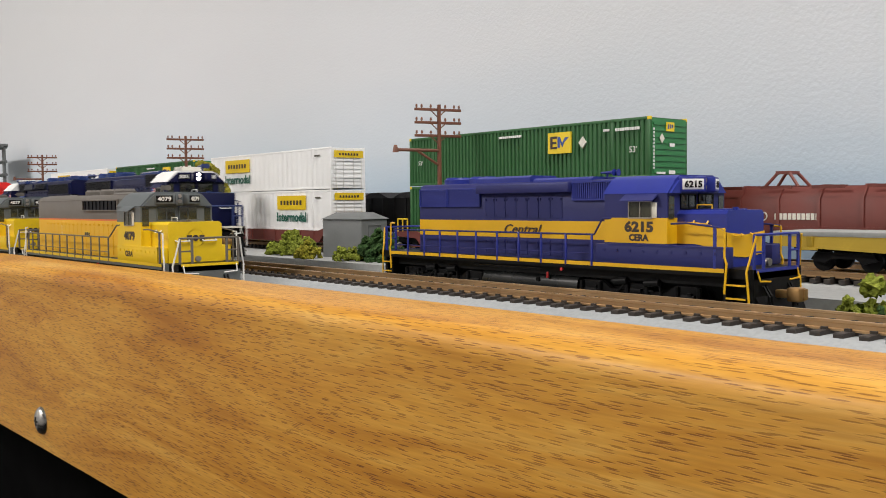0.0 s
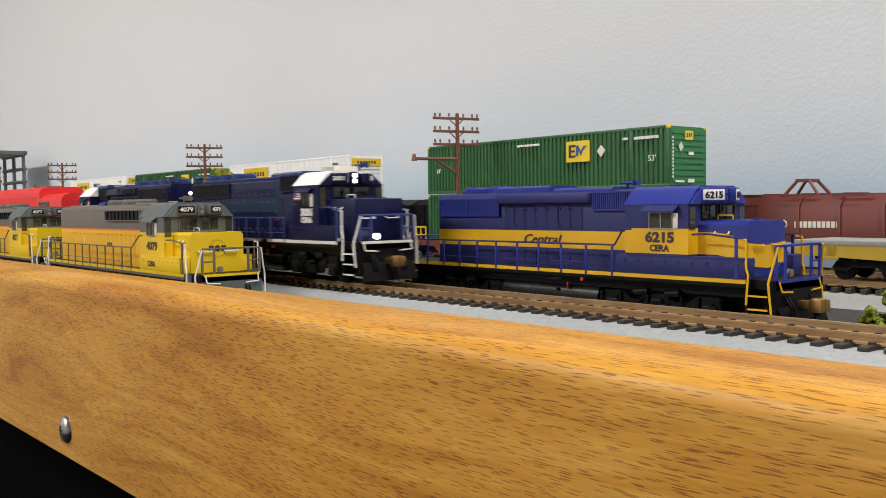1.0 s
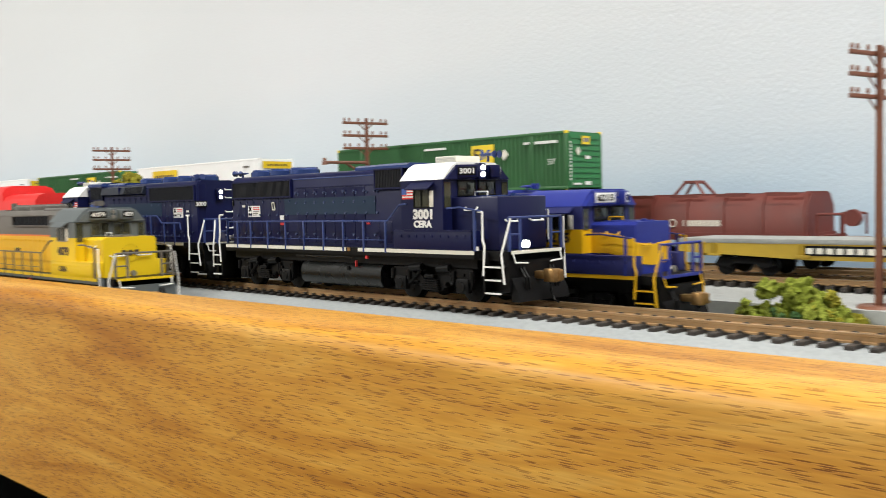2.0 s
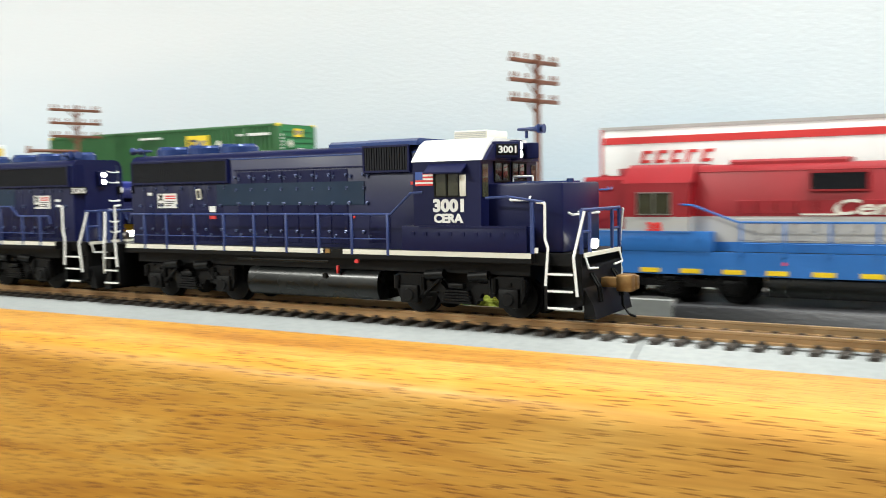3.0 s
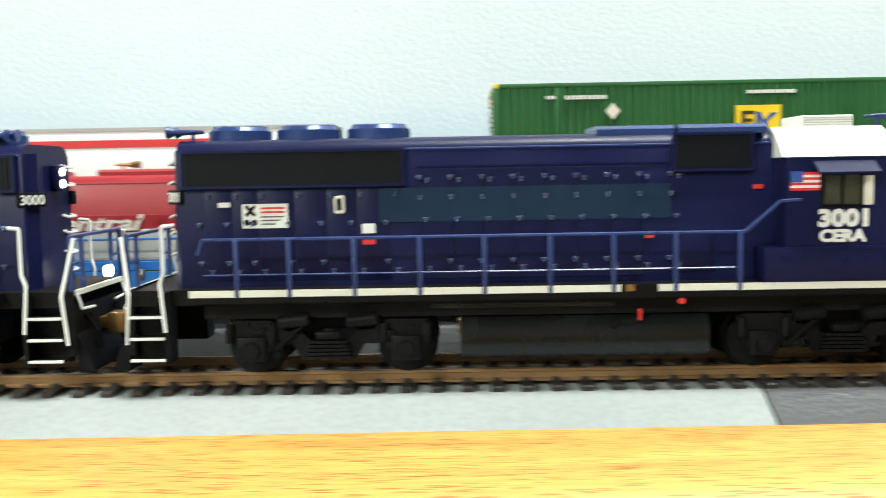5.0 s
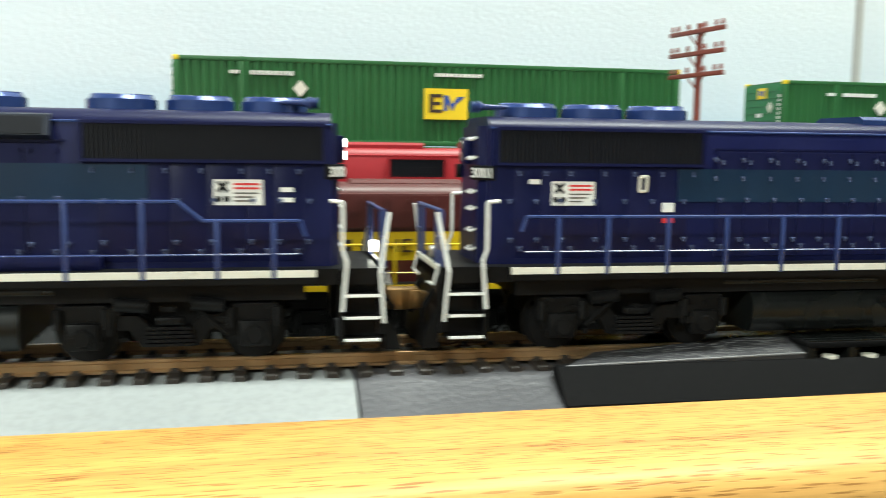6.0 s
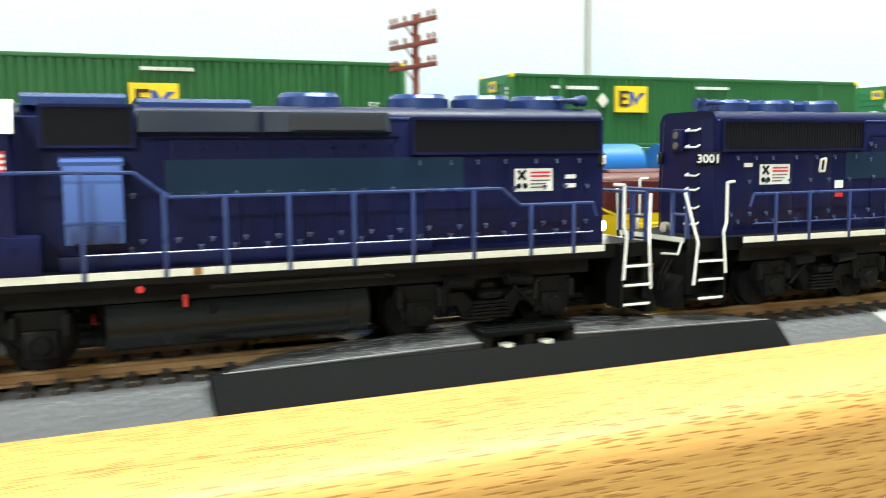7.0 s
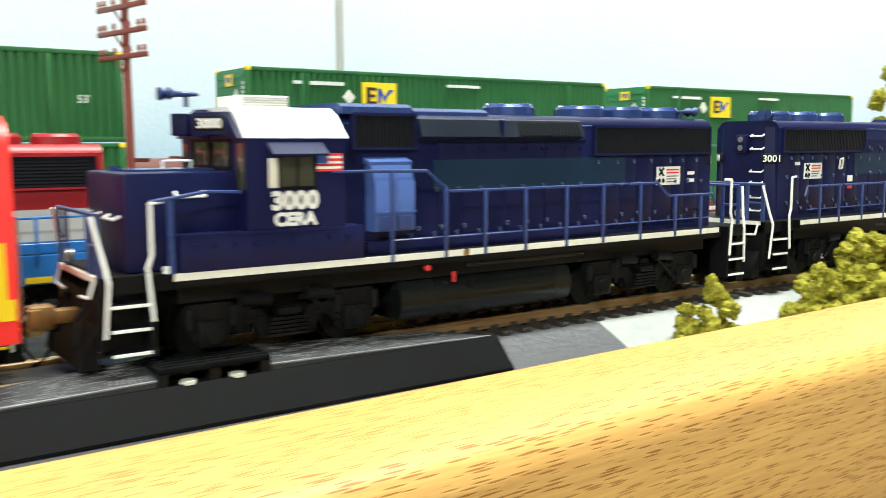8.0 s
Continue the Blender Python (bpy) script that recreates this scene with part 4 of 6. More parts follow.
def navy_extras(t, number, lead):
    for k in (-1, 1):
        b_ = NEW()
        bx(b_, *((38, 97.8) if lead else (31.5, 93)), 11.35 * k, 11.66 * k, 31.4, 38.4)
        part("paint_patch", b_, TEAL, t, "teal patch painted over old lettering")
        flag(t, 119.8, 36.6, k)
        safety_sign(t, 9.9, k)
        small_plates(t, k, lead)
        b_ = NEW()
        bx(b_, 46, 98, 10.6 * k, 11.6 * k, 42.5, 42.9)
        part("hood_seam", b_, BLUE, t)
        # rear doors, and the latches and hinges of all the doors
        seams = (2.1, 7.8, 13.1, 20.6, 27.3, 33.5, 40.6)
        for x0, x1 in zip(seams, seams[1:]):
            b_ = NEW()
            bx(b_, x0 + 0.12, x1 - 0.12, 11.0 * k, 11.49 * k, 19.6, 38.6, 0.08)
            part("hood_door", b_, BLUE, t)
        b_ = NEW()
        bx(b_, 99.2, 107.0, 11.0 * k, 11.55 * k, 20.0, 28.4, 0.1)
        for i in range(5):
            for x in (99.8, 106.4):
                bx(b_, x - 0.2, x + 0.2, 11.5 * k, 11.75 * k, 20.8 + i * 1.7, 21.2 + i * 1.7)
        part("access_panel", b_, BLUE, t)
        for i in range(9):
            x = 47.2 + i * 6.4
            for dx, z, me in ((-0.8, 40.6, LATCH), (0.9, 39.9, HINGE), (-0.6, 36.4, HINGE), (0.5, 32.0, LATCH), (-1.0, 23.4, LATCH), (1.1, 21.8, HINGE)):
                if not lead and z > 33:
                    continue
                o = new("latch", me)
                o.parent = t
                o.matrix_basis = pose((x + dx) * MM, 11.55 * k * MM, z * MM, 0, 0, 0 if k < 0 else 180)
        for x in seams:
            for dx, z, me in ((0.9, 37.2, HINGE), (-1.2, 31.6, LATCH), (-0.9, 23.6, LATCH), (1.2, 21.6, HINGE)):
                o = new("latch", me)
                o.parent = t
                o.matrix_basis = pose((x + dx) * MM, 11.4 * k * MM, z * MM, 0, 0, 0 if k < 0 else 180)
        b_ = NEW()
        bx(b_, 87.6, 89.2, 17.4 * k, 17.8 * k, 17.2, 18.5)
        part("reflector", b_, BRASS, t)
        # number board on the canted corner of the hood end
        face = pose(-0.0044, 0.00965 * k, 0.0372, 0, 0, 180 - 41 * k)
        b_ = NEW()
        bx(b_, -0.8, 0.35, -2.9, 2.9, -1.5, 1.5, 0.15)
        nb = part("rear_number_board", b_, BLACK, t, "black number board on the hood corner")
        nb.matrix_basis = face
        lettering("board_number", number, WHITE, nb, 2.1, 0.42, 0, 0, 90, width=5.0, bold=0.015)
    b_ = NEW()
    lo, hi = [], []
    for x, v in ((-3.2, -11.38), (-5.2, -8.0), (-5.2, 8.0), (-3.2, 11.38)):
        lo.append(b_.verts.new((x * MM, v * MM, 0.0184)))
        hi.append(b_.verts.new(((x + 0.3) * MM, v * 0.93 * MM, 0.0468)))
    for i in range(4):
        j = (i + 1) % 4
        b_.faces.new((lo[i], lo[j], hi[j], hi[i]))
    b_.faces.new(hi)
    b_.faces.new(lo[::-1])
    bmesh.ops.recalc_face_normals(b_, faces=b_.faces[:])
    smooth(part("hood_end", b_, BLUE, t, "hood end with canted corners"), 15)
    for z in (21, 25, 29.5, 33, 40, 44):
        b_ = NEW()
        wire(b_, [(-5.2, -7.4, z + 0.5), (-6.3, -7.4, z), (-6.3, -3.2, z), (-5.2, -3.2, z + 0.5)], 0.27, 6)
        part("ladder_rung", b_, WHITE, t, "white wire grab iron on the hood end")
    b_ = NEW()
    bx(b_, -6.8, -4.9, -2.0, 2.0, 38.8, 44.5, 0.5)
    hb = part("headlight_box", b_, BLUE, t)
    for z in (40.4, 43.0):
        b_ = NEW()
        cone(b_, (-7.1, 0, z), (-6.7, 0, z), 0.9, 0.9, 14)
        part("headlight", b_, HEADLIGHT if not lead else STEEL, hb, "round rear headlight")
    b_ = NEW()
    bx(b_, 126.0, 136.6, -6.4, 6.4, 49.2, 51.9, 0.3)
    ac = part("roof_cooler", b_, CREAM, t, "cream roof air conditioner")
    b_ = NEW()
    bx(b_, -5.0, 5.0, -6.6, 6.6, -0.1, 0.1)
    lv = mesh_of("louvre", b_, SILVER)
    for i in range(4):
        o = new("louvre", lv)
        o.parent = ac
        o.matrix_basis = pose(0.1313, 0, (49.9 + i * 0.5) * MM)
    b_ = NEW()
    bx(b_, 155.5, 157.0, -17.6, -17.2, 18.6, 20.0)
    bx(b_, 155.5, 157.0, 17.2, 17.6, 18.6, 20.0)
    part("data_plate", b_, WHITE, t)


lead_engine = diesel("navy blue model diesel locomotive with white cab roof and lit headlights", MAIN, NAVY, GP, True)
navy_extras(lead_engine, "3001", True)
GP_B = dict(GP, seed=2, texts=[("3000", 31.1, 3.9, 10.2, WHITE), ("CERA", 27.4, 2.8, 9.4, WHITE)], number="3000", doors=[(19.6, 42.2, BLUE)],
            fans=(7.4, 22.2, 37.4, 62.0), roof_boxes=[(76, 97, 50.0, 9.5), (99.3, 117, 50.6, 12.3)], horns=[(146, 1.5, 51.6, 1), (4.5, 7.0, 50.4, -1)],
            posts=(8.0, 18.5, 32.0, 45.5, 58.0, 71.0, 83.0, 94.0, 108.0), grilles=[(-1.7, 43, 39.4, 46.0, 52, True), (98.6, 113.8, 41.3, 48.0, 17, True)],
            stripes=[(0, 155.1)], lit=-1, rail_line=[(2.0, 25.0), (3.0, 28.0), (21.0, 28.0), (25.5, 31.6), (93.0, 31.6), (99.0, 36.2), (112.0, 36.4), (122.0, 36.4)])
second_engine = diesel("navy blue model diesel locomotive running backwards, hatch panel beside its cab", MAIN, dict(NAVY), GP_B, True)
navy_extras(second_engine, "3000", False)
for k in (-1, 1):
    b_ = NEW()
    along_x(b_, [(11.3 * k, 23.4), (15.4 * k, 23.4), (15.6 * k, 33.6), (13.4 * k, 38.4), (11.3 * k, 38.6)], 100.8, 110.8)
    hp = part("hatch_panel", b_, HATCH_LIT_BLUE, second_engine, "slanted hatch panel, lighter blue for the light it reflects")
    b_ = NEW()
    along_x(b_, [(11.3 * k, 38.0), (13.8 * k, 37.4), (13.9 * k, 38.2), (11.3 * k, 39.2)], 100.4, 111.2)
    part("hatch_cap", b_, HATCH_LIT_BLUE, hp)
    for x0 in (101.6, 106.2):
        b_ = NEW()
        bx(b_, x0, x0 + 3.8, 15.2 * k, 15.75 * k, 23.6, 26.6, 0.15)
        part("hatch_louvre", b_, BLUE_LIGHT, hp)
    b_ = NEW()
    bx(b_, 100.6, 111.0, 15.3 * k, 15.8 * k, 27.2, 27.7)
    part("hatch_lip", b_, HATCH_LIT_BLUE, hp)
    b_ = NEW()
    along_x(b_, [(11.2 * k, 47.7), (12.4 * k, 47.4), (13.8 * k, 43.6), (11.2 * k, 42.6)], 48.5, 97.6)
    bd = part("blower_duct", b_, CHARCOAL, second_engine, "dark slanted blower duct")
    b_ = NEW()
    along_x(b_, [(12.0 * k, 47.2), (12.56 * k, 47.1), (13.86 * k, 43.9), (13.4 * k, 43.6)], 49.6, 69.4)
    part("duct_grille", b_, GRILLE, bd)
    b_ = NEW()
    along_x(b_, [(12.5 * k, 47.1), (12.8 * k, 47.0), (14.1 * k, 43.9), (13.8 * k, 43.8)], -0.2, 0.2)
    sl = mesh_of("slat", b_, GRILLE)
    for i in range(18):
        o = new("slat", sl)
        o.parent = bd
        o.matrix_basis = pose((50.2 + i * 1.1) * MM, 0, 0)
    b_ = NEW()
    bx(b_, 74.6, 75.0, 12.0 * k, 14.0 * k, 43.2, 47.4)
    part("duct_seam", b_, BLUE, bd)
    b_ = NEW()
    bx(b_, 40, 112, 11.4 * k, 14.0 * k, 18.4, 21.2, 0.2)
    part("side_duct", b_, BLUE, second_engine)

# the scarlet cab unit that follows, its nose close behind the second engine
third_engine = thing("locomotive", "scarlet model cab-unit locomotive with yellow stripe, coupled behind", "locomotive", MAIN)
for x0, x1, z1 in ((-55, 0, 47.0), (-215, -55, 53.0)):
    b_ = NEW()
    along_x(b_, [(-17.6, 9.0), (17.6, 9.0), (17.6, z1 - 5), (15.5, z1 - 1.6), (11, z1), (-11, z1), (-15.5, z1 - 1.6), (-17.6, z1 - 5)], x0, x1)
    part("body", b_, SCARLET, third_engine)
for k in (-1, 1):
    b_ = NEW()
    bx(b_, -215, -0.4, 17.5 * k, 17.75 * k, 13, 16.5)
    bx(b_, -5.0, -1.6, 17.5 * k, 17.75 * k, 16.5, 26)
    part("side_stripe", b_, LEMON, third_engine, "yellow stripe along the side")
    b_ = NEW()
    bx(b_, -40, -30, 17.5 * k, 17.8 * k, 34, 41, 0.1)
    part("cab_window", b_, GLASS_DARK, third_engine)
    b_ = NEW()
    for i in range(14):
        bx(b_, -200 + i * 10, -193 + i * 10, 17.5 * k, 17.7 * k, 38, 45)
    part("louvre_panel", b_, SCARLET, third_engine)
    b_ = NEW()
    rod(b_, (0.8, 14 * k, 12), (0.8, 14 * k, 30), 0.5, 8)
    part("grab_iron", b_, STEEL, third_engine)
b_ = NEW()
bx(b_, -212, -3, -14, 14, 8.5, 12)
bx(b_, 0, 3.6, -2, 2, 8.6, 12, 0.4)
part("underframe", b_, BLACK, third_engine)
for cx in (-40, -175):
    truck(third_engine, cx, (-15.8, 15.8), True, random.Random(77))

LOW = -0.0062   # railhead of the sidings
SIDE_Y = 0.0421 + 0.0177
# royal blue and yellow six-axle engine on the siding
ROY = dict(NAVY, bands=[(18.4, 26.4, ROYAL_SHADE), (26.4, 33.4, YELLOW), (33.4, 60, ROYAL_SHADE)], cab_bands=[(18.4, 26.0, ROYAL_SHADE), (26.0, 35.0, YELLOW), (35.0, 43.6, ROYAL_SHADE)], roof=ROYAL,
           brow=ROYAL, sub=ROYAL_SHADE, stripe=YELLOW, sill=BLACK, grille=ROYAL, grim=ROYAL, fan=ROYAL, board=WHITE, board_text=BLACK, pilot=BLACK, trim=ROYAL, steps=BLACK, tread=YELLOW,
           end_rail=YELLOW, post=ROYAL, rail=ROYAL_SHADE, grab=YELLOW, shade=ROYAL_SHADE, horn=ROYAL, nose_bands=[(18.4, 26.0, ROYAL)], nose_cap=ROYAL)
SD = dict(sill=181.0, hood0=15.4, hood1=131.0, cab1=158.5, nose1=178.0, nose_v=11.5, end0=-8, end1=190, top=49.4, eave=43.6, nose_top=37.6, seed=5, window=(142.4, 152.0, 35.2, 40.6), sub0=127, sub1=181,
          fans=(30, 47), fan_r=6.0, roof_boxes=[(52, 84, 52.0, 8.5), (87, 118, 50.6, 9.5)], grilles=[(17, 35, 39.8, 46.6, 7, False), (36.5, 57, 39.8, 46.6, 7, False), (111, 130, 42.0, 48.2, 18, True)],
          doors=[(19.4, 25.8, ROYAL_SHADE), (34.4, 43.5, ROYAL_SHADE)], door0=60, door1=110, posts=(14, 26, 37, 49, 61, 74, 86.5, 99, 112, 125), tank=(62, 116), trucks=(36, 144), axles=(-21.5, 0, 21.5),
          horns=[(118, 0, 51.8, 1)], board_turn=26, board_x=3.7, board_v=7.4, board=(4.2, 1.9), texts=[("6215", 31.9, 4.0, 12.6, SIGN_DARK), ("CERA", 28.0, 2.5, 8.6, SIGN_DARK)], text_x=146.5, number="6215", lit=0, shade=True)
siding_engine = diesel("royal blue model diesel locomotive with broad yellow band and handrails", pose(-0.2449, SIDE_Y, LOW), ROY, SD)
for k in (-1, 1):
    lettering("road_name", "Central", SIGN_DARK, siding_engine, 3.7, 83.0, 11.62 * k, 30.0, 0 if k < 0 else 180, "slanted dark script word", 0.32, 21.5, 0.01)
    b_ = NEW()
    bx(b_, 65, 72, 11.45 * k, 11.66 * k, 28.1, 28.5)
    bx(b_, 94, 99, 11.45 * k, 11.66 * k, 28.1, 28.4)
    part("underline", b_, SIGN_DARK, siding_engine)
    # yellow swoop along the nose, dipping towards its front
    b_ = NEW()
    along_y(b_, [(158.5, 33.6), (166, 33.6), (172, 32.6), (178.3, 30.2), (178.3, 22.4), (172, 25.0), (166, 26.0), (158.5, 26.0)], 11.5 * k, 11.72 * k)
    part("nose_stripe", b_, YELLOW, siding_engine, "yellow swoop on the nose")
    b_ = NEW()
    along_x(b_, [(11.72 * k, 30.2), (11.72 * k, 22.4), (0, 21.4), (0, 29.2)], 178.0, 178.22)
    part("nose_stripe", b_, YELLOW, siding_engine, "yellow swoop on the nose")
    b_ = NEW()
    bx(b_, 57.0, 110, 11.5 * k, 14.2 * k, 44.6, 48.6, 0.5)
    part("blower_duct", b_, ROYAL_SHADE, siding_engine)

# yellow and grey engines on the front siding
FRONT_TOP = -0.009
FRONT_Y = -0.0395
UPY = dict(NAVY, bands=[(18.4, 36.4, YELLOW), (36.4, 37.2, ORANGE), (37.2, 60, ENGINE_GREY)], cab_bands=[(18.4, 36.4, LEMON), (36.4, 43.4, NOSE_GREY)], roof=NOSE_GREY, brow=NOSE_GREY, sub=LEMON,
           stripe=LEMON, sill=NOSE_GREY, grille=GRILLE, grim=ENGINE_GREY, fan=ENGINE_GREY, board=BLACK, board_text=WHITE, pilot=NOSE_GREY, trim=LEMON, steps=NOSE_GREY, tread=WHITE, end_rail=WHITE,
           post=ENGINE_GREY, rail=ENGINE_GREY, grab=WHITE, shade=NOSE_GREY, horn=ENGINE_GREY, nose_bands=[(18.4, 34.0, LEMON)], nose_cap=LEMON, frames=NOSE_GREY)
SD_Y = dict(SD, sill=196.0, hood0=6, hood1=146.0, nose_v=12.9, board=(3.7, 1.6), board_x=3.5, cab1=174.0, nose1=193.0, end1=207, seed=6, nose_top=36.5, top=49.6, window=(155.5, 164.5, 35.0, 41.0), sub0=146, sub1=192, fans=(70, 92, 112), fan_r=5.0,
            roof_boxes=[(10, 60, 50.2, 8.0), (118, 142, 50.6, 9.0)], grilles=[(84, 132, 42.0, 46.6, 9, True)], doors=[(19.4, 35.6, YELLOW)], door0=22, door1=130,
            posts=(14, 26, 38, 50, 62, 74, 86, 98, 110, 122, 134), tank=(70, 124), trucks=(38, 158), horns=[(158, 0, 52.0, 1)],
            texts=[("4079", 30.0, 4.2, 13.0, SIGN_DARK), ("CERA", 21.8, 2.7, 9.0, SIGN_DARK)], text_x=160.5, number="4079")
yard_engine = diesel("yellow model diesel locomotive with grey roof and white end handrails", pose(-0.4745, FRONT_Y, FRONT_TOP), UPY, SD_Y)
yard_engine_2 = diesel("yellow model diesel locomotive with grey roof, coupled behind another", pose(-0.4745 - 0.2335, FRONT_Y, FRONT_TOP), UPY, dict(SD_Y, seed=7, texts=[("4077", 30.0, 4.2, 13.0, SIGN_DARK)], number="4077"))
for t in (yard_engine, yard_engine_2):
    for x0, k in ((88, -1), (88, 1)):
        b_ = NEW()
        bx(b_, x0 - 4, x0 + 4, 11.45 * k, 11.65 * k, 27.4, 30.6, 0.05)
        p_ = part("emblem", b_, LEMON, t, "yellow and black wing mark")
        b_ = NEW()
        cone(b_, (x0, 11.6 * k, 29.0), (x0, 11.75 * k, 29.0), 1.3, 1.3, 16)
        bx(b_, x0 - 3.6, x0 - 1.8, 11.6 * k, 11.75 * k, 27.9, 30.1)
        bx(b_, x0 + 1.8, x0 + 3.6, 11.6 * k, 11.75 * k, 27.9, 30.1)
        part("emblem_mark", b_, SIGN_DARK, p_)
        flag(t, 181.0, 20.4, k, 4.4, 3.0, 17.6)
        b_ = NEW()
        bx(b_, 46, 51, 11.45 * k, 11.6 * k, 28.2, 33.2)
        part("data_plate", b_, WHITE, t)
    b_ = NEW()
    bmesh.ops.create_cone(b_, cap_ends=False, segments=28, radius1=0.0040, radius2=0.0040, depth=0.0002, matrix=pose(0.1932, 0, 0.0292, 0, 90, 0))
    cone(b_, (193.0, 0, 29.2), (193.3, 0, 29.2), 1.4, 1.4, 16)
    for s_ in (-1, 1):
        bx(b_, 193.0, 193.3, s_ * 1.9, s_ * 4.2, 27.9, 30.5)
    part("emblem_mark", b_, SIGN_DARK, t, "black round emblem")

# red, grey and bright blue engines
RGB_ = dict(NAVY, bands=[(18.4, 21.7, SKYBLUE), (21.7, 30.5, SILVER), (30.5, 60, RED)], cab_bands=[(18.4, 21.7, SKYBLUE), (21.7, 30.5, SILVER), (30.5, 42.4, RED)], roof=RED, brow=RED, sub=SKYBLUE, stripe=LEMON, sill=SKYBLUE, deep=1,
            stripe_z=(11.0, 12.6), grille=GRILLE, grim=RED, fan=RED, board=RED, board_text=WHITE, pilot=SKYBLUE, trim=SKYBLUE, steps=SKYBLUE, tread=SKYBLUE, end_rail=CREAM, post=SKYBLUE, rail=SKYBLUE,
            grab=SKYBLUE, shade=RED, horn=BRASS, nose_bands=[(18.4, 21.7, SKYBLUE), (21.7, 26.0, SILVER)], nose_cap=RED, frames=SILVER)
GP_R = dict(GP, sill=178.0, hood0=4, hood1=139.5, cab1=163.0, nose1=180.2, end0=-7, end1=188.5, seed=8, nose_top=45.0, top=48.4, eave=42.4, window=(146.4, 158.0, 31.6, 38.8), sub0=132, sub1=178,
            fans=(14, 30), roof_boxes=[(36, 76, 50.4, 7.0), (90, 128, 50.0, 9.0)], grilles=[(6, 47, 36.5, 45.0, 9, False), (84, 101, 39.4, 44.8, 7, False)], doors=[(31.4, 36.0, RED), (22.2, 29.8, SILVER)], door0=48, door1=130,
            posts=(10, 24, 38, 52, 66, 80, 94, 108, 122), tank=(64, 114), trucks=(31, 147), axles=(-21.5, 0, 21.5), horns=[(70, 0, 51.6, -1)], texts=[("38", 27.0, 3.4, 5.5, SCARLET)], text_x=152.0, number="", lit=0, shade=False,
            stripes=[(6 + 14.4 * i, 13 + 14.4 * i) for i in range(12)])
red_engine = diesel("red, grey and bright blue model diesel locomotive, high short hood", pose(0.2000, 0.108, -0.0015, 0, 0, 180), RGB_, GP_R)
for k in (-1, 1):
    lettering("road_name", "Central", CREAM, red_engine, 5.2, 77.0, 11.85 * k, 33.6, 0 if k < 0 else 180, "slanted white script word", 0.32, 34.0, 0.02)
    b_ = NEW()
    bx(b_, 50, 61, 11.7 * k, 11.9 * k, 30.9, 31.5)
    bx(b_, 92, 104, 11.7 * k, 11.9 * k, 30.9, 31.5)
    part("underline", b_, CREAM, red_engine)
    b_ = NEW()
    bx(b_, 18, 29.4, 11.5 * k, 11.75 * k, 29.0, 33.6)
    part("data_plate", b_, CREAM, red_engine)
red_engine_2 = diesel("red, grey and bright blue model diesel locomotive on the middle track", pose(0.422, 0.108, -0.0015, 0, 0, 180), dict(RGB_), dict(GP_R, seed=9, texts=[], sill=195.0, hood1=150.0, cab1=172.0, nose1=193.0, end1=205, window=(155, 165, 34, 40.4), sub0=142, sub1=195, door1=140, posts=(10, 24, 38, 52, 66, 80, 94, 108, 122, 136), tank=(70, 124), trucks=(30, 165)))

# maroon engine with a yellow band, rounded cab roof
MAR = dict(NAVY, bands=[(18.4, 24.0, MAROON), (24.0, 31.5, LEMON), (31.5, 60, MAROON)], cab_bands=[(18.4, 24.0, MAROON), (24.0, 31.5, LEMON), (31.5, 41.0, MAROON)], roof=OXIDE_LIGHT, brow=MAROON, sub=MAROON, stripe=LEMON,
           sill=BLACK, grille=MAROON, grim=MAROON, fan=MAROON, board=MAROON, board_text=WHITE, pilot=BLACK, trim=LEMON, steps=BLACK, tread=LEMON, end_rail=CREAM, post=LEMON, rail=LEMON, grab=CREAM, shade=MAROON,
           horn=BRASS, nose_bands=[(18.4, 24.0, MAROON), (24.0, 31.0, LEMON)], nose_cap=MAROON, frames=CREAM)
GP_M = dict(GP, sill=122.0, hood0=4, hood1=94, cab1=116, nose1=119, end0=-7, end1=128, seed=10, top=43.6, eave=40.6, nose_top=35.5, window=(99, 110, 33, 38.6), sub0=92, sub1=117, fans=(16, 34), roof_boxes=[(50, 80, 44.6, 6)],
            grilles=[(6, 40, 33.0, 40.0, 10, False)], doors=[(32.4, 41, MAROON)], door0=46, door1=90, posts=(12, 28, 44, 60, 76), tank=(50, 74), trucks=(24, 98), horns=[], texts=[], number="", lit=0, shade=False, stripes=[(0, 122)])
maroon_engine = diesel("maroon model diesel locomotive with yellow band and handrails", pose(0.2550, SIDE_Y, LOW), MAR, GP_M)
for k in (-1, 1):
    lettering("road_name", "LINE", SIGN_DARK, maroon_engine, 3.4, 59 if k < 0 else 37, 11.5 * k, 27.9, 0 if k < 0 else 180, "dark lettering on the yellow band", 0.0, 13.0)
    for i in range(4):
        b_ = NEW()
        bx(b_, 37.5 + i * 3.4, 39.6 + i * 3.4, 11.4 * k, 11.6 * k, 26.3, 29.5)
        part("lettering_bar", b_, SIGN_DARK, maroon_engine)
maroon_engine_2 = copy_thing(maroon_engine, pose(0.5500, SIDE_Y, LOW, 0, 0, 180))


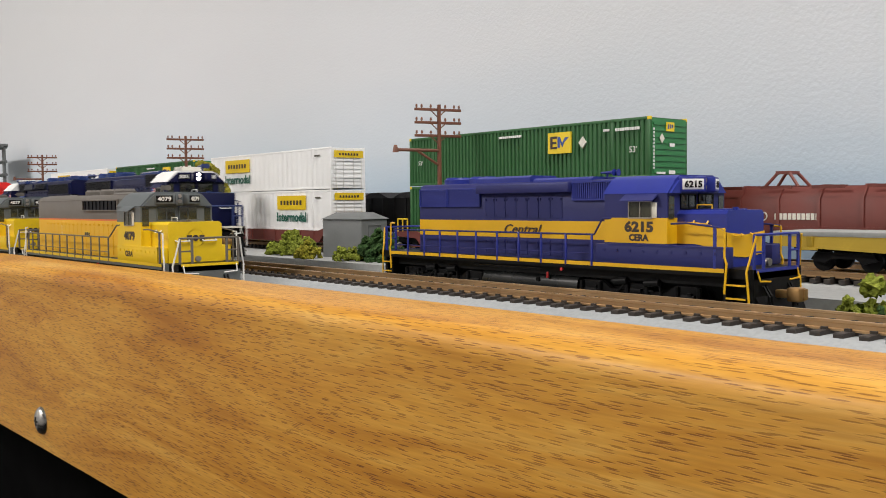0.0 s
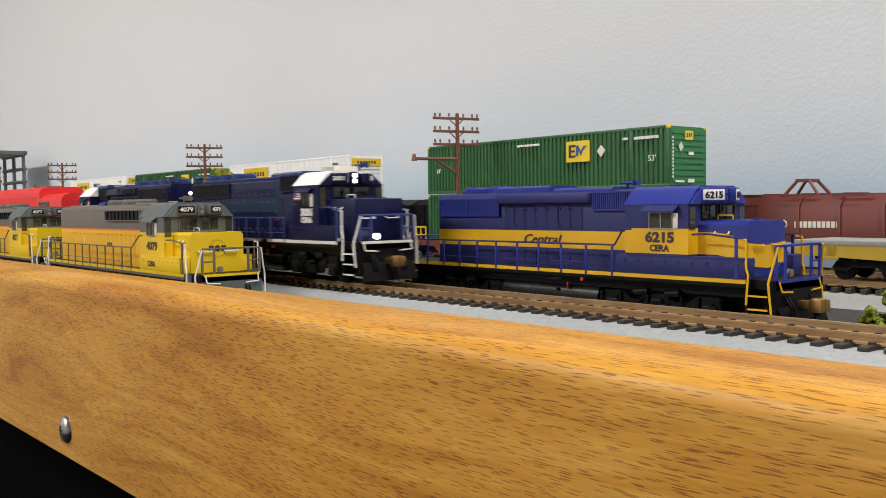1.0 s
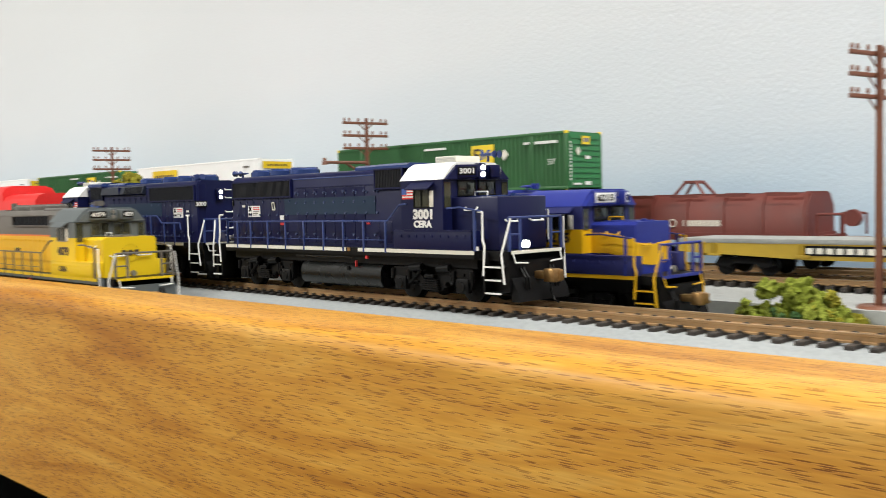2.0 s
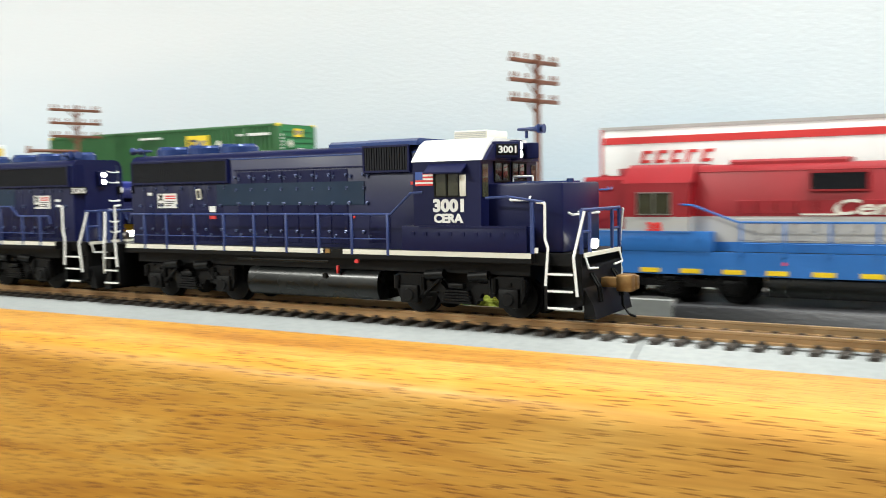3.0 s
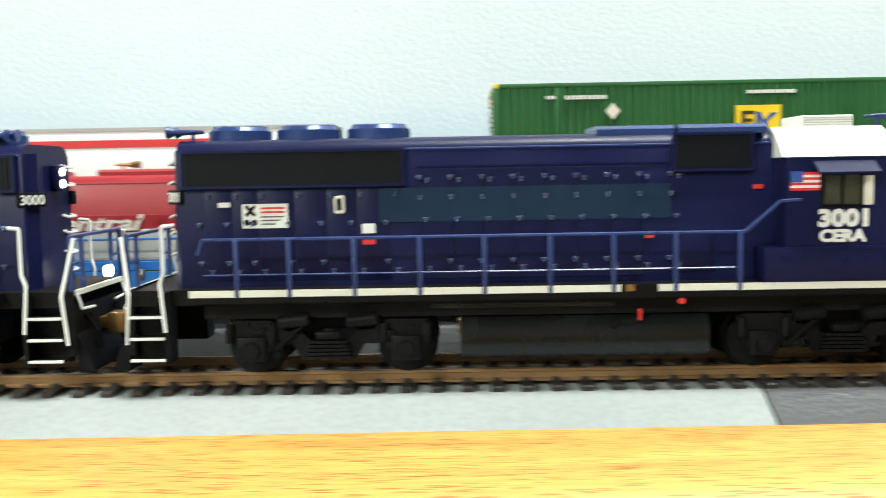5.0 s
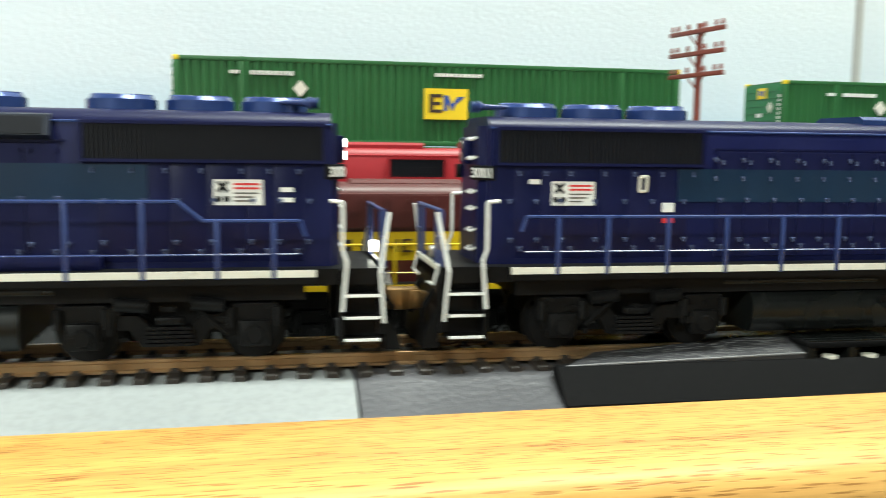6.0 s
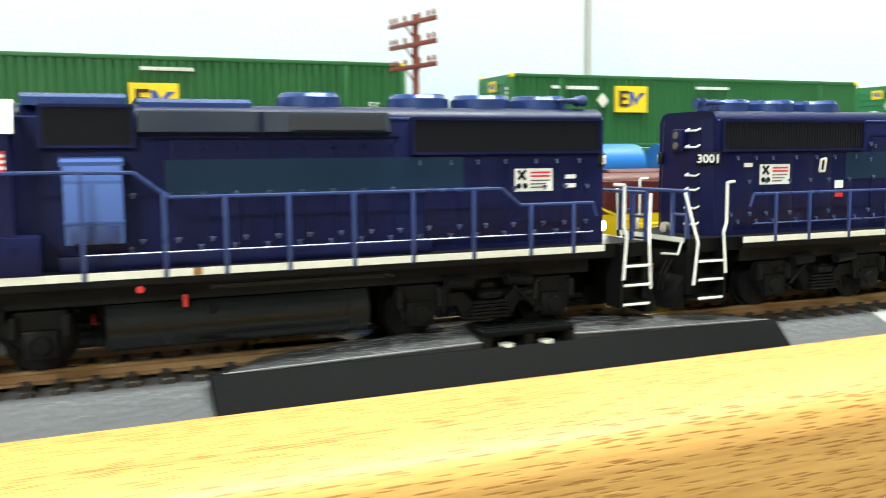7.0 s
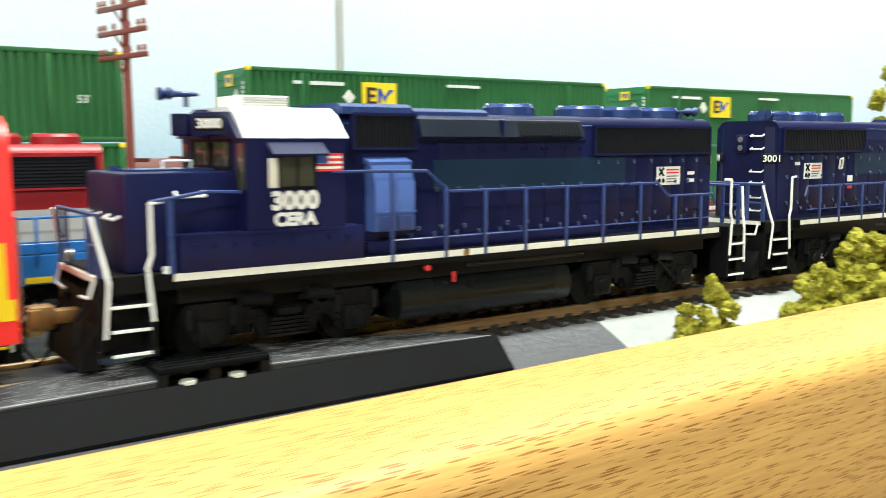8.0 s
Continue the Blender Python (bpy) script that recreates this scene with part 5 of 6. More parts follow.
# ---------- containers and cars ----------
def corrugated(bm, x0, x1, y, z0, z1, n, out):
    """A pressed side wall: upright ribs with slanted flanks, facing out (-1 or 1 in y)."""
    pitch = (x1 - x0) / n
    pts = [(x0, y)]
    for i in range(n):
        a = x0 + i * pitch
        pts += [(a + pitch * 0.18, y), (a + pitch * 0.32, y - 0.75 * out), (a + pitch * 0.68, y - 0.75 * out), (a + pitch * 0.82, y)]
    pts.append((x1, y))
    lo = [bm.verts.new((p * MM, q * MM, z0 * MM)) for p, q in pts]
    hi = [bm.verts.new((p * MM, q * MM, z1 * MM)) for p, q in pts]
    for i in range(len(pts) - 1):
        f = (lo[i], lo[i + 1], hi[i + 1], hi[i]) if out < 0 else (lo[i + 1], lo[i], hi[i], hi[i + 1])
        bm.faces.new(f)
    return bm


def container(label, x, y, z, style, side_mark=True, length=185.5, group="stacked containers", mirror=False, sign_x=None, sign_drop=0.0):
    """A 53-foot box: length along x, near side at y=0 local, height 29.6; mm."""
    W, H, L = 29.8, 29.8, length
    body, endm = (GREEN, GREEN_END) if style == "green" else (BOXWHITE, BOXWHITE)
    t = thing("container", label, "container", pose(x * MM, y * MM, z * MM), group)
    b_ = NEW()
    bx(b_, 0.6, L - 0.6, 0.9, W - 0.9, 0.4, H - 0.4)
    part("shell", b_, body, t)
    for out, yy in ((-1, 0.05), (1, W - 0.05)):
        b_ = NEW()
        if style == "green":
            corrugated(b_, 1.8, L - 1.8, yy, 1.6, H - 1.4, 62, out)
        else:
            corrugated(b_, 1.8, L - 1.8, yy + 0.02 * out, 1.6, H - 1.4, 26, out * 0.35)
        part("side_wall", b_, body, t)
    for yy in (0, W - 1.4):
        for zz, hh in ((0, 1.7), (H - 1.5, 1.5)):
            b_ = NEW()
            bx(b_, 0, L, yy, yy + 1.4, zz, zz + hh, 0.2)
            part("side_rail", b_, body, t)
        for xx in (0, 22.4, L - 24.2, L - 1.8):
            b_ = NEW()
            bx(b_, xx, xx + 1.8, yy - 0.12, yy + 1.52, 0, H, 0.15)
            part("corner_post", b_, body, t)
            for zz in (-0.05, H - 1.6):
                b_ = NEW()
                bx(b_, xx - 0.1, xx + 1.9, yy - 0.2, yy + 1.6, zz, zz + 1.7, 0.25)
                part("corner_casting", b_, SIGN_YELLOW if (style == "green" and zz > 5 and xx in (0, L - 1.8)) else body, t)
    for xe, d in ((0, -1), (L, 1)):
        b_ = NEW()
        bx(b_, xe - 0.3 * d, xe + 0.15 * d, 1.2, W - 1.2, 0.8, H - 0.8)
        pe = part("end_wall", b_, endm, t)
        b_ = NEW()
        bx(b_, xe, xe + 0.6 * d, 2.0, W - 2.0, 0, 1.1)
        rib_me = mesh_of("end_rib", b_, endm)
        for i in range(9):
            o = new("end_rib", rib_me)
            o.parent = pe
            o.matrix_basis = pose(0, 0, (2.6 + i * 2.9) * MM)
        if style == "white":
            for v in (4, 10.5, 19.3, 26):
                b_ = NEW()
                rod(b_, (xe + 0.9 * d, v, 1.0), (xe + 0.9 * d, v, H - 1.0), 0.35, 6)
                part("door_bar", b_, WHITE, pe, "white door locking bar")
            for zz in (8, 20):
                b_ = NEW()
                bx(b_, xe + 0.5 * d, xe + 1.1 * d, 3, W - 3, zz, zz + 0.7)
                part("door_hinge", b_, BOXWHITE, pe)
            b_ = NEW()
            bx(b_, xe + 1.0 * d, xe + 1.3 * d, 2.4, 27.4, 22.4, 27.4)
            p2 = part("end_sign", b_, LEMON, pe, "yellow sign on the doors")
            b_ = NEW()
            for i in range(7):
                v = 6.4 + i * 2.5
                bx(b_, xe + 1.2 * d, xe + 1.45 * d, v, v + 1.5, 24.0, 25.6)
            part("sign_lettering", b_, SIGN_DARK, p2)
        else:
            b_ = NEW()
            bx(b_, xe + 0.6 * d, xe + 0.9 * d, 11.5, 18.0, 23.0, 27.4)
            p2 = part("end_sign", b_, SIGN_YELLOW, pe, "yellow square sign")
            b_ = NEW()
            for i in range(3):
                bx(b_, xe + 0.8 * d, xe + 1.0 * d, 12.6 + i * 1.6, 13.6 + i * 1.6, 24.0 + 0.3 * i, 26.3)
            part("sign_lettering", b_, SIGN_BLUE, p2)
            b_ = NEW()
            along_x(b_, [(8.2, 21.8), (10.2, 19.4), (8.2, 17.0), (6.2, 19.4)], xe + 0.7 * d, xe + 0.9 * d) if d > 0 else along_x(b_, [(8.2, 21.8), (10.2, 19.4), (8.2, 17.0), (6.2, 19.4)], xe - 0.9, xe - 0.7)
            part("placard", b_, CREAM, pe, "pale diamond placard")
            b_ = NEW()
            for i in range(12):
                bx(b_, xe + 0.3 * d, xe + 0.75 * d, 1.6, 2.5, 4.5 + i * 1.7, 5.6 + i * 1.7)
            bx(b_, xe + 0.6 * d, xe + 0.8 * d, 4.0, 11.0, 2.2, 3.2)
            bx(b_, xe + 0.6 * d, xe + 0.8 * d, 14.0, 19.0, 2.2, 4.0)
            bx(b_, xe + 0.6 * d, xe + 0.8 * d, 14.5, 18.5, 15.6, 17.2)
            part("end_lettering", b_, WHITE, pe)
    v = -0.95
    if style == "green" and side_mark:
        for xs in ((sign_x if sign_x is not None else (49.0 if mirror else 119.8)),):
            b_ = NEW()
            bx(b_, xs, xs + 16.0, v, -0.1, 14.6 - sign_drop, 25.6 - sign_drop)
            p2 = part("side_sign", b_, SIGN_YELLOW, t, "yellow square sign with blue mark")
            b_ = NEW()
            for a, c_, d_, e_ in ((1.8, 3.4, 17.0, 23.6), (3.4, 6.6, 22.4, 23.6), (3.4, 6.0, 19.7, 20.8), (3.4, 6.6, 17.0, 18.1)):
                bx(b_, xs + a, xs + c_, v - 0.15, v, d_ - sign_drop, e_ - sign_drop)
            part("sign_mark", b_, SIGN_DARK, p2)
            b_ = NEW()
            along_y(b_, [(xs + a, d - sign_drop) for a, d in ((7.0, 17.6), (8.4, 17.6), (8.6, 20.6), (10.4, 17.6), (11.4, 20.0), (14.8, 22.8), (12.2, 22.8), (10.2, 20.0), (8.6, 23.2), (7.0, 23.2))], v - 0.15, v)
            part("sign_mark", b_, SIGN_BLUE, p2)
        b_ = NEW()
        xs = 43.0 if mirror else 143.6
        along_y(b_, [(xs, 22.4), (xs + 2.6, 19.4), (xs, 16.4), (xs - 2.6, 19.4)], v + 0.1, -0.05)
        part("placard", b_, CREAM, t, "pale diamond placard")
        b_ = NEW()
        for i in range(10):
            xx = 26.0 if mirror else L - 20.6
            bx(b_, xx + i * 1.5, xx + 1.0 + i * 1.5, v + 0.1, -0.05, 23.8, 25.2)
        for i in range(3):
            xx = 19.0 if mirror else L - 28.0
            bx(b_, xx + i * 1.2, xx + 0.8 + i * 1.2, v + 0.1, -0.05, 24.0, 25.2)
        for i in range(11):
            xx = 91.0 if mirror else 82.0
            bx(b_, xx + i * 1.6, xx + 1.1 + i * 1.6, v + 0.1, -0.05, 24.8, 26.0)
        tagged(part("side_lettering", b_, WHITE, t, "small white lettering"), "small white lettering", kind="stuff")
        lettering("length_mark", "53'", WHITE, t, 3.0, 34.0 if mirror else L - 9.5, v, 7.0 if mirror else 14.4)
        lettering("length_mark", "53'", WHITE, t, 2.6, L - 13.0 if mirror else 12.0, v, 14.0)
    if style == "white" and side_mark:
        b_ = NEW()
        sx = sign_x if sign_x is not None else L - 76
        bx(b_, sx, sx + 40, v, -0.1, 15.6, 26.0)
        p2 = part("side_sign", b_, LEMON, t, "yellow sign with dark lettering")
        b_ = NEW()
        for i in range(7):
            bx(b_, sx + 5 + i * 4.6, sx + 7.6 + i * 4.6, v - 0.15, v, 19.0, 22.4)
        part("sign_lettering", b_, SIGN_DARK, p2)
        lettering("company_word", "Intermodal", LETTER_GREEN, t, 7.0, sx + 20, v + 0.2, 10.0, width=42, bold=0.03)
        b_ = NEW()
        for i in range(5):
            bx(b_, L - 20 + i * 1.3, L - 19 + i * 1.3, v + 0.2, -0.05, 23.6, 24.8)
        tagged(part("side_lettering", b_, ENGINE_GREY, t), kind="stuff")
    return t


def well_car(x0, x1, y, top, mat):
    """A low articulated well car; sits on the rear track, mm."""
    t = thing("well_car", "oxide red articulated well car under stacked containers", "railcar", pose(0, y * MM, top * MM), "well cars")
    for s_ in (-1, 1):
        b_ = NEW()
        along_y(b_, [(x0 - 12, 12), (x0 + 8, 12.5), (x0 + 14, 11), (x1 - 14, 11), (x1 - 8, 12.5), (x1 + 12, 12), (x1 + 12, 9), (x1 - 8, 8), (x1 - 14, 2.5), (x0 + 14, 2.5), (x0 + 8, 8), (x0 - 12, 9)], 15.6 * s_, 17.2 * s_)
        part("side_sill", b_, mat, t)
        b_ = NEW()
        for i in range(9):
            x = x0 + 20 + i * (x1 - x0 - 40) / 8
            bx(b_, x - 0.6, x + 0.6, 17.1 * s_, 17.8 * s_, 2.6, 11)
        part("rib", b_, mat, t)
        b_ = NEW()
        for i in range(8):
            bx(b_, x0 + 34 + i * 3.4, x0 + 36.4 + i * 3.4, 17.15 * s_, 17.4 * s_, 6, 8)
        part("car_lettering", b_, CREAM, t)
    b_ = NEW()
    bx(b_, x0 + 2, x1 - 2, -15.6, 15.6, 2.5, 3.6)
    bx(b_, x0 - 12, x0 + 6, -15.6, 15.6, 9, 11)
    bx(b_, x1 - 6, x1 + 12, -15.6, 15.6, 9, 11)
    part("floor", b_, mat, t)
    for x in (x0 - 8, x1 + 8):
        b_ = NEW()
        for k in (-9, 9):
            for s_ in (-8.3, 8.3):
                cone(b_, (x + k, s_ - 1, 4.6), (x + k, s_ + 1, 4.6), 4.6, 4.6, 18)
            bx(b_, x + k - 3, x + k + 3, 10.5, 12.2, 3, 7)
            bx(b_, x + k - 3, x + k + 3, -12.2, -10.5, 3, 7)
        bx(b_, x - 13, x + 13, 10.4, 12.0, 5, 8)
        bx(b_, x - 13, x + 13, -12.0, -10.4, 5, 8)
        part("truck", b_, BLACK, t)
        b_ = NEW()
        for s_ in (-1, 1):
            for k in (-5, 0, 5):
                rod(b_, (x + k, 15 * s_, 9), (x + k, 15 * s_, 20), 0.5, 6)
            wire(b_, [(x - 5, 15 * s_, 20), (x + 5, 15 * s_, 20)], 0.5)
            wire(b_, [(x - 5, 15 * s_, 15), (x + 5, 15 * s_, 15)], 0.4)
        part("ladder", b_, LEMON, t, "yellow end ladder")
    b_ = NEW()
    cone(b_, (x1 + 14, -9, 17), (x1 + 14, -7.6, 17), 5.0, 5.0, 20)
    part("brake_wheel", b_, FLAT_YELLOW, t, "yellow hand brake wheel")
    return t


BACK_Y, BACK_TOP = 154.5, 4.8
STACKS = [("green", -351.8, 139.4), ("green", 252.5, 142.8), ("green", 484.5, 148.2), ("green", 700.0, 148.2), ("white", -628.0, 139.6), ("green", -850.0, 141.0), ("white", -1062.0, 141.0)]
UP = dict(green="green corrugated freight container with a yellow square sign", white="white freight container with a yellow sign")
for style, x, y in STACKS:
    lift = 2.0 if x == 252.5 else 0.0
    container(UP[style] + ", upper of two", x, y, 45.6 + lift, style, mirror=x > 0, sign_x=87.0 if x == 252.5 else (28.0 if style == "white" else None), sign_drop=5.0 if x == 252.5 else 0.0)
    container(UP[style] + ", lower of two", x, y, 15.4 + lift, style, side_mark=style == "white", sign_x=112.0 if style == "white" else None)
    well_car(x, x + 185.5, y + 14.9, BACK_TOP + lift, OXIDE)


def flat_car():
    """Long yellow flat car carrying the white trailer."""
    x0, x1, y = -104, 216, 157.0
    t = thing("flat_car", "dull yellow flat car with weathered grey deck", "railcar", pose(0, y * MM, BACK_TOP * MM))
    b_ = NEW()
    bx(b_, x0, x1, -16.8, 16.8, 14.6, 16.6, 0.2)
    part("deck", b_, DECK, t, "weathered grey deck")
    for s_ in (-1, 1):
        b_ = NEW()
        along_y(b_, [(x0, 14.6), (x1, 14.6), (x1, 10.5), (x1 - 60, 8.0), (x0 + 60, 8.0), (x0, 10.5)], 15.4 * s_, 16.6 * s_)
        part("side_sill", b_, FLAT_YELLOW, t)
        for i in range(8):
            x = x0 + 18 + i * 40
            b_ = NEW()
            along_x(b_, [(16.6 * s_, 14.4), (18.0 * s_, 14.4), (16.6 * s_, 9.0)], x - 1.2, x + 1.2)
            bx(b_, x - 3.2, x + 3.2, 16.5 * s_, 17.6 * s_, 9.0, 10.0)
            part("stake_pocket", b_, FLAT_YELLOW, t)
        b_ = NEW()
        bx(b_, x0 + 58, x0 + 98, 16.6 * s_, 16.9 * s_, 9.8, 14.0)
        p2 = part("name_plate", b_, BLACK, t, "black plate with pale lettering bars")
        b_ = NEW()
        for i in range(9):
            bx(b_, x0 + 60 + i * 4.1, x0 + 62.8 + i * 4.1, 16.85 * s_, 17.1 * s_, 10.6, 13.0)
        part("plate_lettering", b_, CREAM, p2)
    for x in (x0 + 30, x1 - 30):
        b_ = NEW()
        for k in (-10, 10):
            for s_ in (-8.3, 8.3):
                cone(b_, (x + k, s_ - 1, 4.6), (x + k, s_ + 1, 4.6), 4.6, 4.6, 18)
        for s_ in (-1, 1):
            along_y(b_, [(x - 14, 5), (x - 12, 8), (x + 12, 8), (x + 14, 5), (x + 8, 3.4), (x + 5, 5.5), (x - 5, 5.5), (x - 8, 3.4)], 10.6 * s_, 12.4 * s_)
        part("truck", b_, BLACK, t)
    b_ = NEW()
    bx(b_, x0 + 4, x1 - 4, -4, 4, 8, 14.6)
    part("center_sill", b_, BLACK, t)


flat_car()


def trailer():
    t = thing("trailer", "white road trailer with red stripe riding the flat car", "trailer", pose(0.0085, 0.1415, 0.0215))
    L, W = 185.5, 29.8
    b_ = NEW()
    bx(b_, 0, L, 0, W, 12.0, 42.6, 0.3)
    part("box", b_, BOXWHITE, t)
    for y0 in (-0.25, W - 0.15):
        b_ = NEW()
        bx(b_, 0, L, y0, y0 + 0.4, 41.4, 42.8)
        part("top_rail", b_, SILVER, t)
        b_ = NEW()
        bx(b_, 1.5, 148, y0, y0 + 0.4, 35.6, 38.4)
        along_y(b_, [(148, 38.4), (160, 38.4), (166, 36), (176, 12.2), (166, 12.2), (158, 33.4), (154, 35.6), (148, 35.6)], y0, y0 + 0.4)
        part("red_stripe", b_, SIGN_RED, t, "red stripe sweeping down")
        for i in range(5):
            x = 17 + i * 6.2
            b_ = NEW()
            along_y(b_, [(x, 27.6), (x + 1.6, 27.6), (x + 2.6, 31.4), (x + 5.4, 31.4), (x + 5.8, 32.6), (x + 1.4, 32.6)], y0, y0 + 0.4)
            if i != 3:
                along_y(b_, [(x + 1.5, 27.6), (x + 4.4, 27.6), (x + 4.8, 28.8), (x + 1.8, 28.8)], y0, y0 + 0.4)
            part("slanted_mark", b_, SIGN_RED, t, "slanted red brush mark")
        b_ = NEW()
        along_y(b_, [(142, 22), (150, 24), (151, 29), (147, 27), (146, 31), (143, 26)], y0, y0 + 0.4)
        part("emblem", b_, SIGN_RED, t)
    b_ = NEW()
    for x in (0, L - 1.2):
        bx(b_, x, x + 1.2, -0.4, W + 0.4, 12, 43.0)
    part("end_frame", b_, SILVER, t)
    b_ = NEW()
    bx(b_, 0.2, 1.0, -0.6, 0.4, 12, 42)
    part("edge_stripe", b_, SIGN_RED, t)
    b_ = NEW()
    for x in (30, 44):
        for v in (5, 24.8):
            cone(b_, (x, v - 3, 5.6), (x, v + 3, 5.6), 5.6, 5.6, 20)
    part("tyre", b_, BLACK, t)
    b_ = NEW()
    bx(b_, 24, 52, 6, 24, 8, 12)
    bx(b_, 140, 146, 4, 26, 0, 12)
    part("bogie", b_, BLACK, t)


trailer()


def coil_car(x0, x1, y, label, marked):
    """Oxide red covered car with a ribbed angular hood and a lifting bracket."""
    t = thing("coil_car", label, "railcar", pose(0, y * MM, BACK_TOP * MM), "oxide red cars")
    b_ = NEW()
    along_x(b_, [(-15.5, 16), (15.5, 16), (15.5, 30), (11, 36), (-11, 36), (-15.5, 30)], x0 + 6, x1 - 6)
    part("hood", b_, OXIDE, t)
    for i in range(6):
        x = x0 + 8 + i * (x1 - x0 - 16) / 5
        b_ = NEW()
        along_x(b_, [(-16.2, 16), (16.2, 16), (16.2, 30.4), (11.3, 36.9), (-11.3, 36.9), (-16.2, 30.4)], x - 0.8, x + 0.8)
        part("rib", b_, OXIDE, t)
    b_ = NEW()
    bx(b_, x0, x1, -16, 16, 13.4, 16)
    bx(b_, x0 + 5, x1 - 5, -16.4, 16.4, 15.6, 17.2)
    part("sill", b_, OXIDE, t)
    cx = (x0 + x1) / 2 - 14
    b_ = NEW()
    wire(b_, [(cx - 9, -6, 36), (cx - 3, -4, 43.2), (cx + 3, -4, 43.2), (cx + 9, -6, 36)], 0.8)
    wire(b_, [(cx - 9, 6, 36), (cx - 3, 4, 43.2), (cx + 3, 4, 43.2), (cx + 9, 6, 36)], 0.8)
    bx(b_, cx - 3.6, cx + 3.6, -5, 5, 42.6, 44)
    part("lifting_bracket", b_, OXIDE_LIGHT, t, "angular lifting bracket on the roof")
    for s_ in (-1, 1):
        b_ = NEW()
        for i in range(4):
            bx(b_, x0 + 14 + i * 26, x0 + 30 + i * 26, 16.0 * s_, 16.4 * s_, 35, 36.6)
        part("roof_seam", b_, OXIDE, t)
        if marked:
            b_ = NEW()
            for i in range(10):
                bx(b_, cx + 2 + i * 2.3, cx + 3.7 + i * 2.3, 15.4 * s_, 15.75 * s_, 20.4, 23.4)
            part("car_lettering", b_, CREAM, t, "white lettering bars")
            b_ = NEW()
            bmesh.ops.create_cone(b_, cap_ends=False, segments=20, radius1=0.0022, radius2=0.0022, depth=0.0006, matrix=pose((cx - 4) * MM, 15.6 * s_ * MM, 22 * MM, 90, 0, 0))
            bmesh.ops.solidify(b_, geom=b_.faces[:], thickness=0.0005)
            part("ring_emblem", b_, CREAM, t)
    for x in (x0 + 16, x1 - 16):
        b_ = NEW()
        for k in (-9, 9):
            for s_ in (-8.3, 8.3):
                cone(b_, (x + k, s_ - 1, 4.6), (x + k, s_ + 1, 4.6), 4.6, 4.6, 18)
        for s_ in (-1, 1):
            along_y(b_, [(x - 13, 5), (x - 11, 8), (x + 11, 8), (x + 13, 5), (x + 7, 3.4), (x + 4, 5.5), (x - 4, 5.5), (x - 7, 3.4)], 10.6 * s_, 12.4 * s_)
        bx(b_, x - 4, x + 4, -12, 12, 7, 13.4)
        part("truck", b_, BLACK, t)
    b_ = NEW()
    for s_ in (-1, 1):
        wire(b_, [(x1 - 2, 14 * s_, 16), (x1 - 2, 14 * s_, 26), (x1 + 10, 14 * s_, 26), (x1 + 10, 14 * s_, 16)], 0.6)
    bx(b_, x1 - 1, x1 + 12, -14, 14, 13.4, 15)
    cone(b_, (x1 + 9, -2, 24), (x1 + 9, 2, 24), 4.0, 4.0, 16)
    part("end_platform", b_, OXIDE, t)


coil_car(-176, -58, 203, "oxide red covered coil car with angular ribbed hood", True)
coil_car(-330, -196, 203, "oxide red covered coil car with angular ribbed hood", False)
coil_car(196, 330, 203, "oxide red covered car behind the engines", False)
coil_car(352, 486, 203, "oxide red covered car behind the engines", False)


def hopper(x0, x1, y):
    t = thing("hopper_car", "black open hopper car with dark heaped load", "railcar", pose(0, y * MM, BACK_TOP * MM), "hopper cars")
    b_ = NEW()
    along_y(b_, [(x0, 34), (x1, 34), (x1, 22), (x1 - 20, 9), (x0 + 20, 9), (x0, 22)], -15, 15)
    part("body", b_, BLACK, t)
    b_ = NEW()
    n = 3
    for i in range(n):
        w = (x1 - x0) / n
        a = x0 + i * w
        along_y(b_, [(a + 1, 33.5), (a + w * 0.35, 38), (a + w * 0.65, 38.4), (a + w - 1, 33.5)], -13, 13)
    part("load", b_, COAL, t, "dark heaped load")
    b_ = NEW()
    for i in range(9):
        x = x0 + 4 + i * (x1 - x0 - 8) / 8
        bx(b_, x - 0.6, x + 0.6, -15.8, 15.8, 20, 34)
    part("rib", b_, BLACK, t)
    b_ = NEW()
    for x in (x0 + 14, x1 - 14):
        for k in (-9, 9):
            for s_ in (-8.3, 8.3):
                cone(b_, (x + k, s_ - 1, 4.6), (x + k, s_ + 1, 4.6), 4.6, 4.6, 18)
    part("truck", b_, BLACK, t)


hopper(-520, -400, 203)
hopper(-392, -345, 203)


def load_car():
    """Flat car with bright blue drums, glimpsed past the engines."""
    t = thing("flat_car", "oxide flat car loaded with bright blue drums", "railcar", pose(0.47, 0.108, -0.0015))
    b_ = NEW()
    bx(b_, 0, 170, -16, 16, 13, 25, 0.3)
    bx(b_, 0, 170, -15, 15, 32, 38, 0.3)
    part("deck", b_, OXIDE, t)
    b_ = NEW()
    bx(b_, 0, 170, -16.3, 16.3, 25, 32)
    part("side_board", b_, LEMON, t, "yellow side board")
    for i in range(4):
        b_ = NEW()
        rod(b_, (14 + i * 42, 0, 40), (46 + i * 42, 0, 40), 8.0, 24)
        part("drum", b_, SKYBLUE, t, "bright blue drum")
    b_ = NEW()
    for x in (20, 150):
        for k in (-9, 9):
            for s_ in (-8.3, 8.3):
                cone(b_, (x + k, s_ - 1, 4.6), (x + k, s_ + 1, 4.6), 4.6, 4.6, 18)
        bx(b_, x - 12, x + 12, -12, 12, 5, 13)
    part("truck", b_, BLACK, t)


load_car()


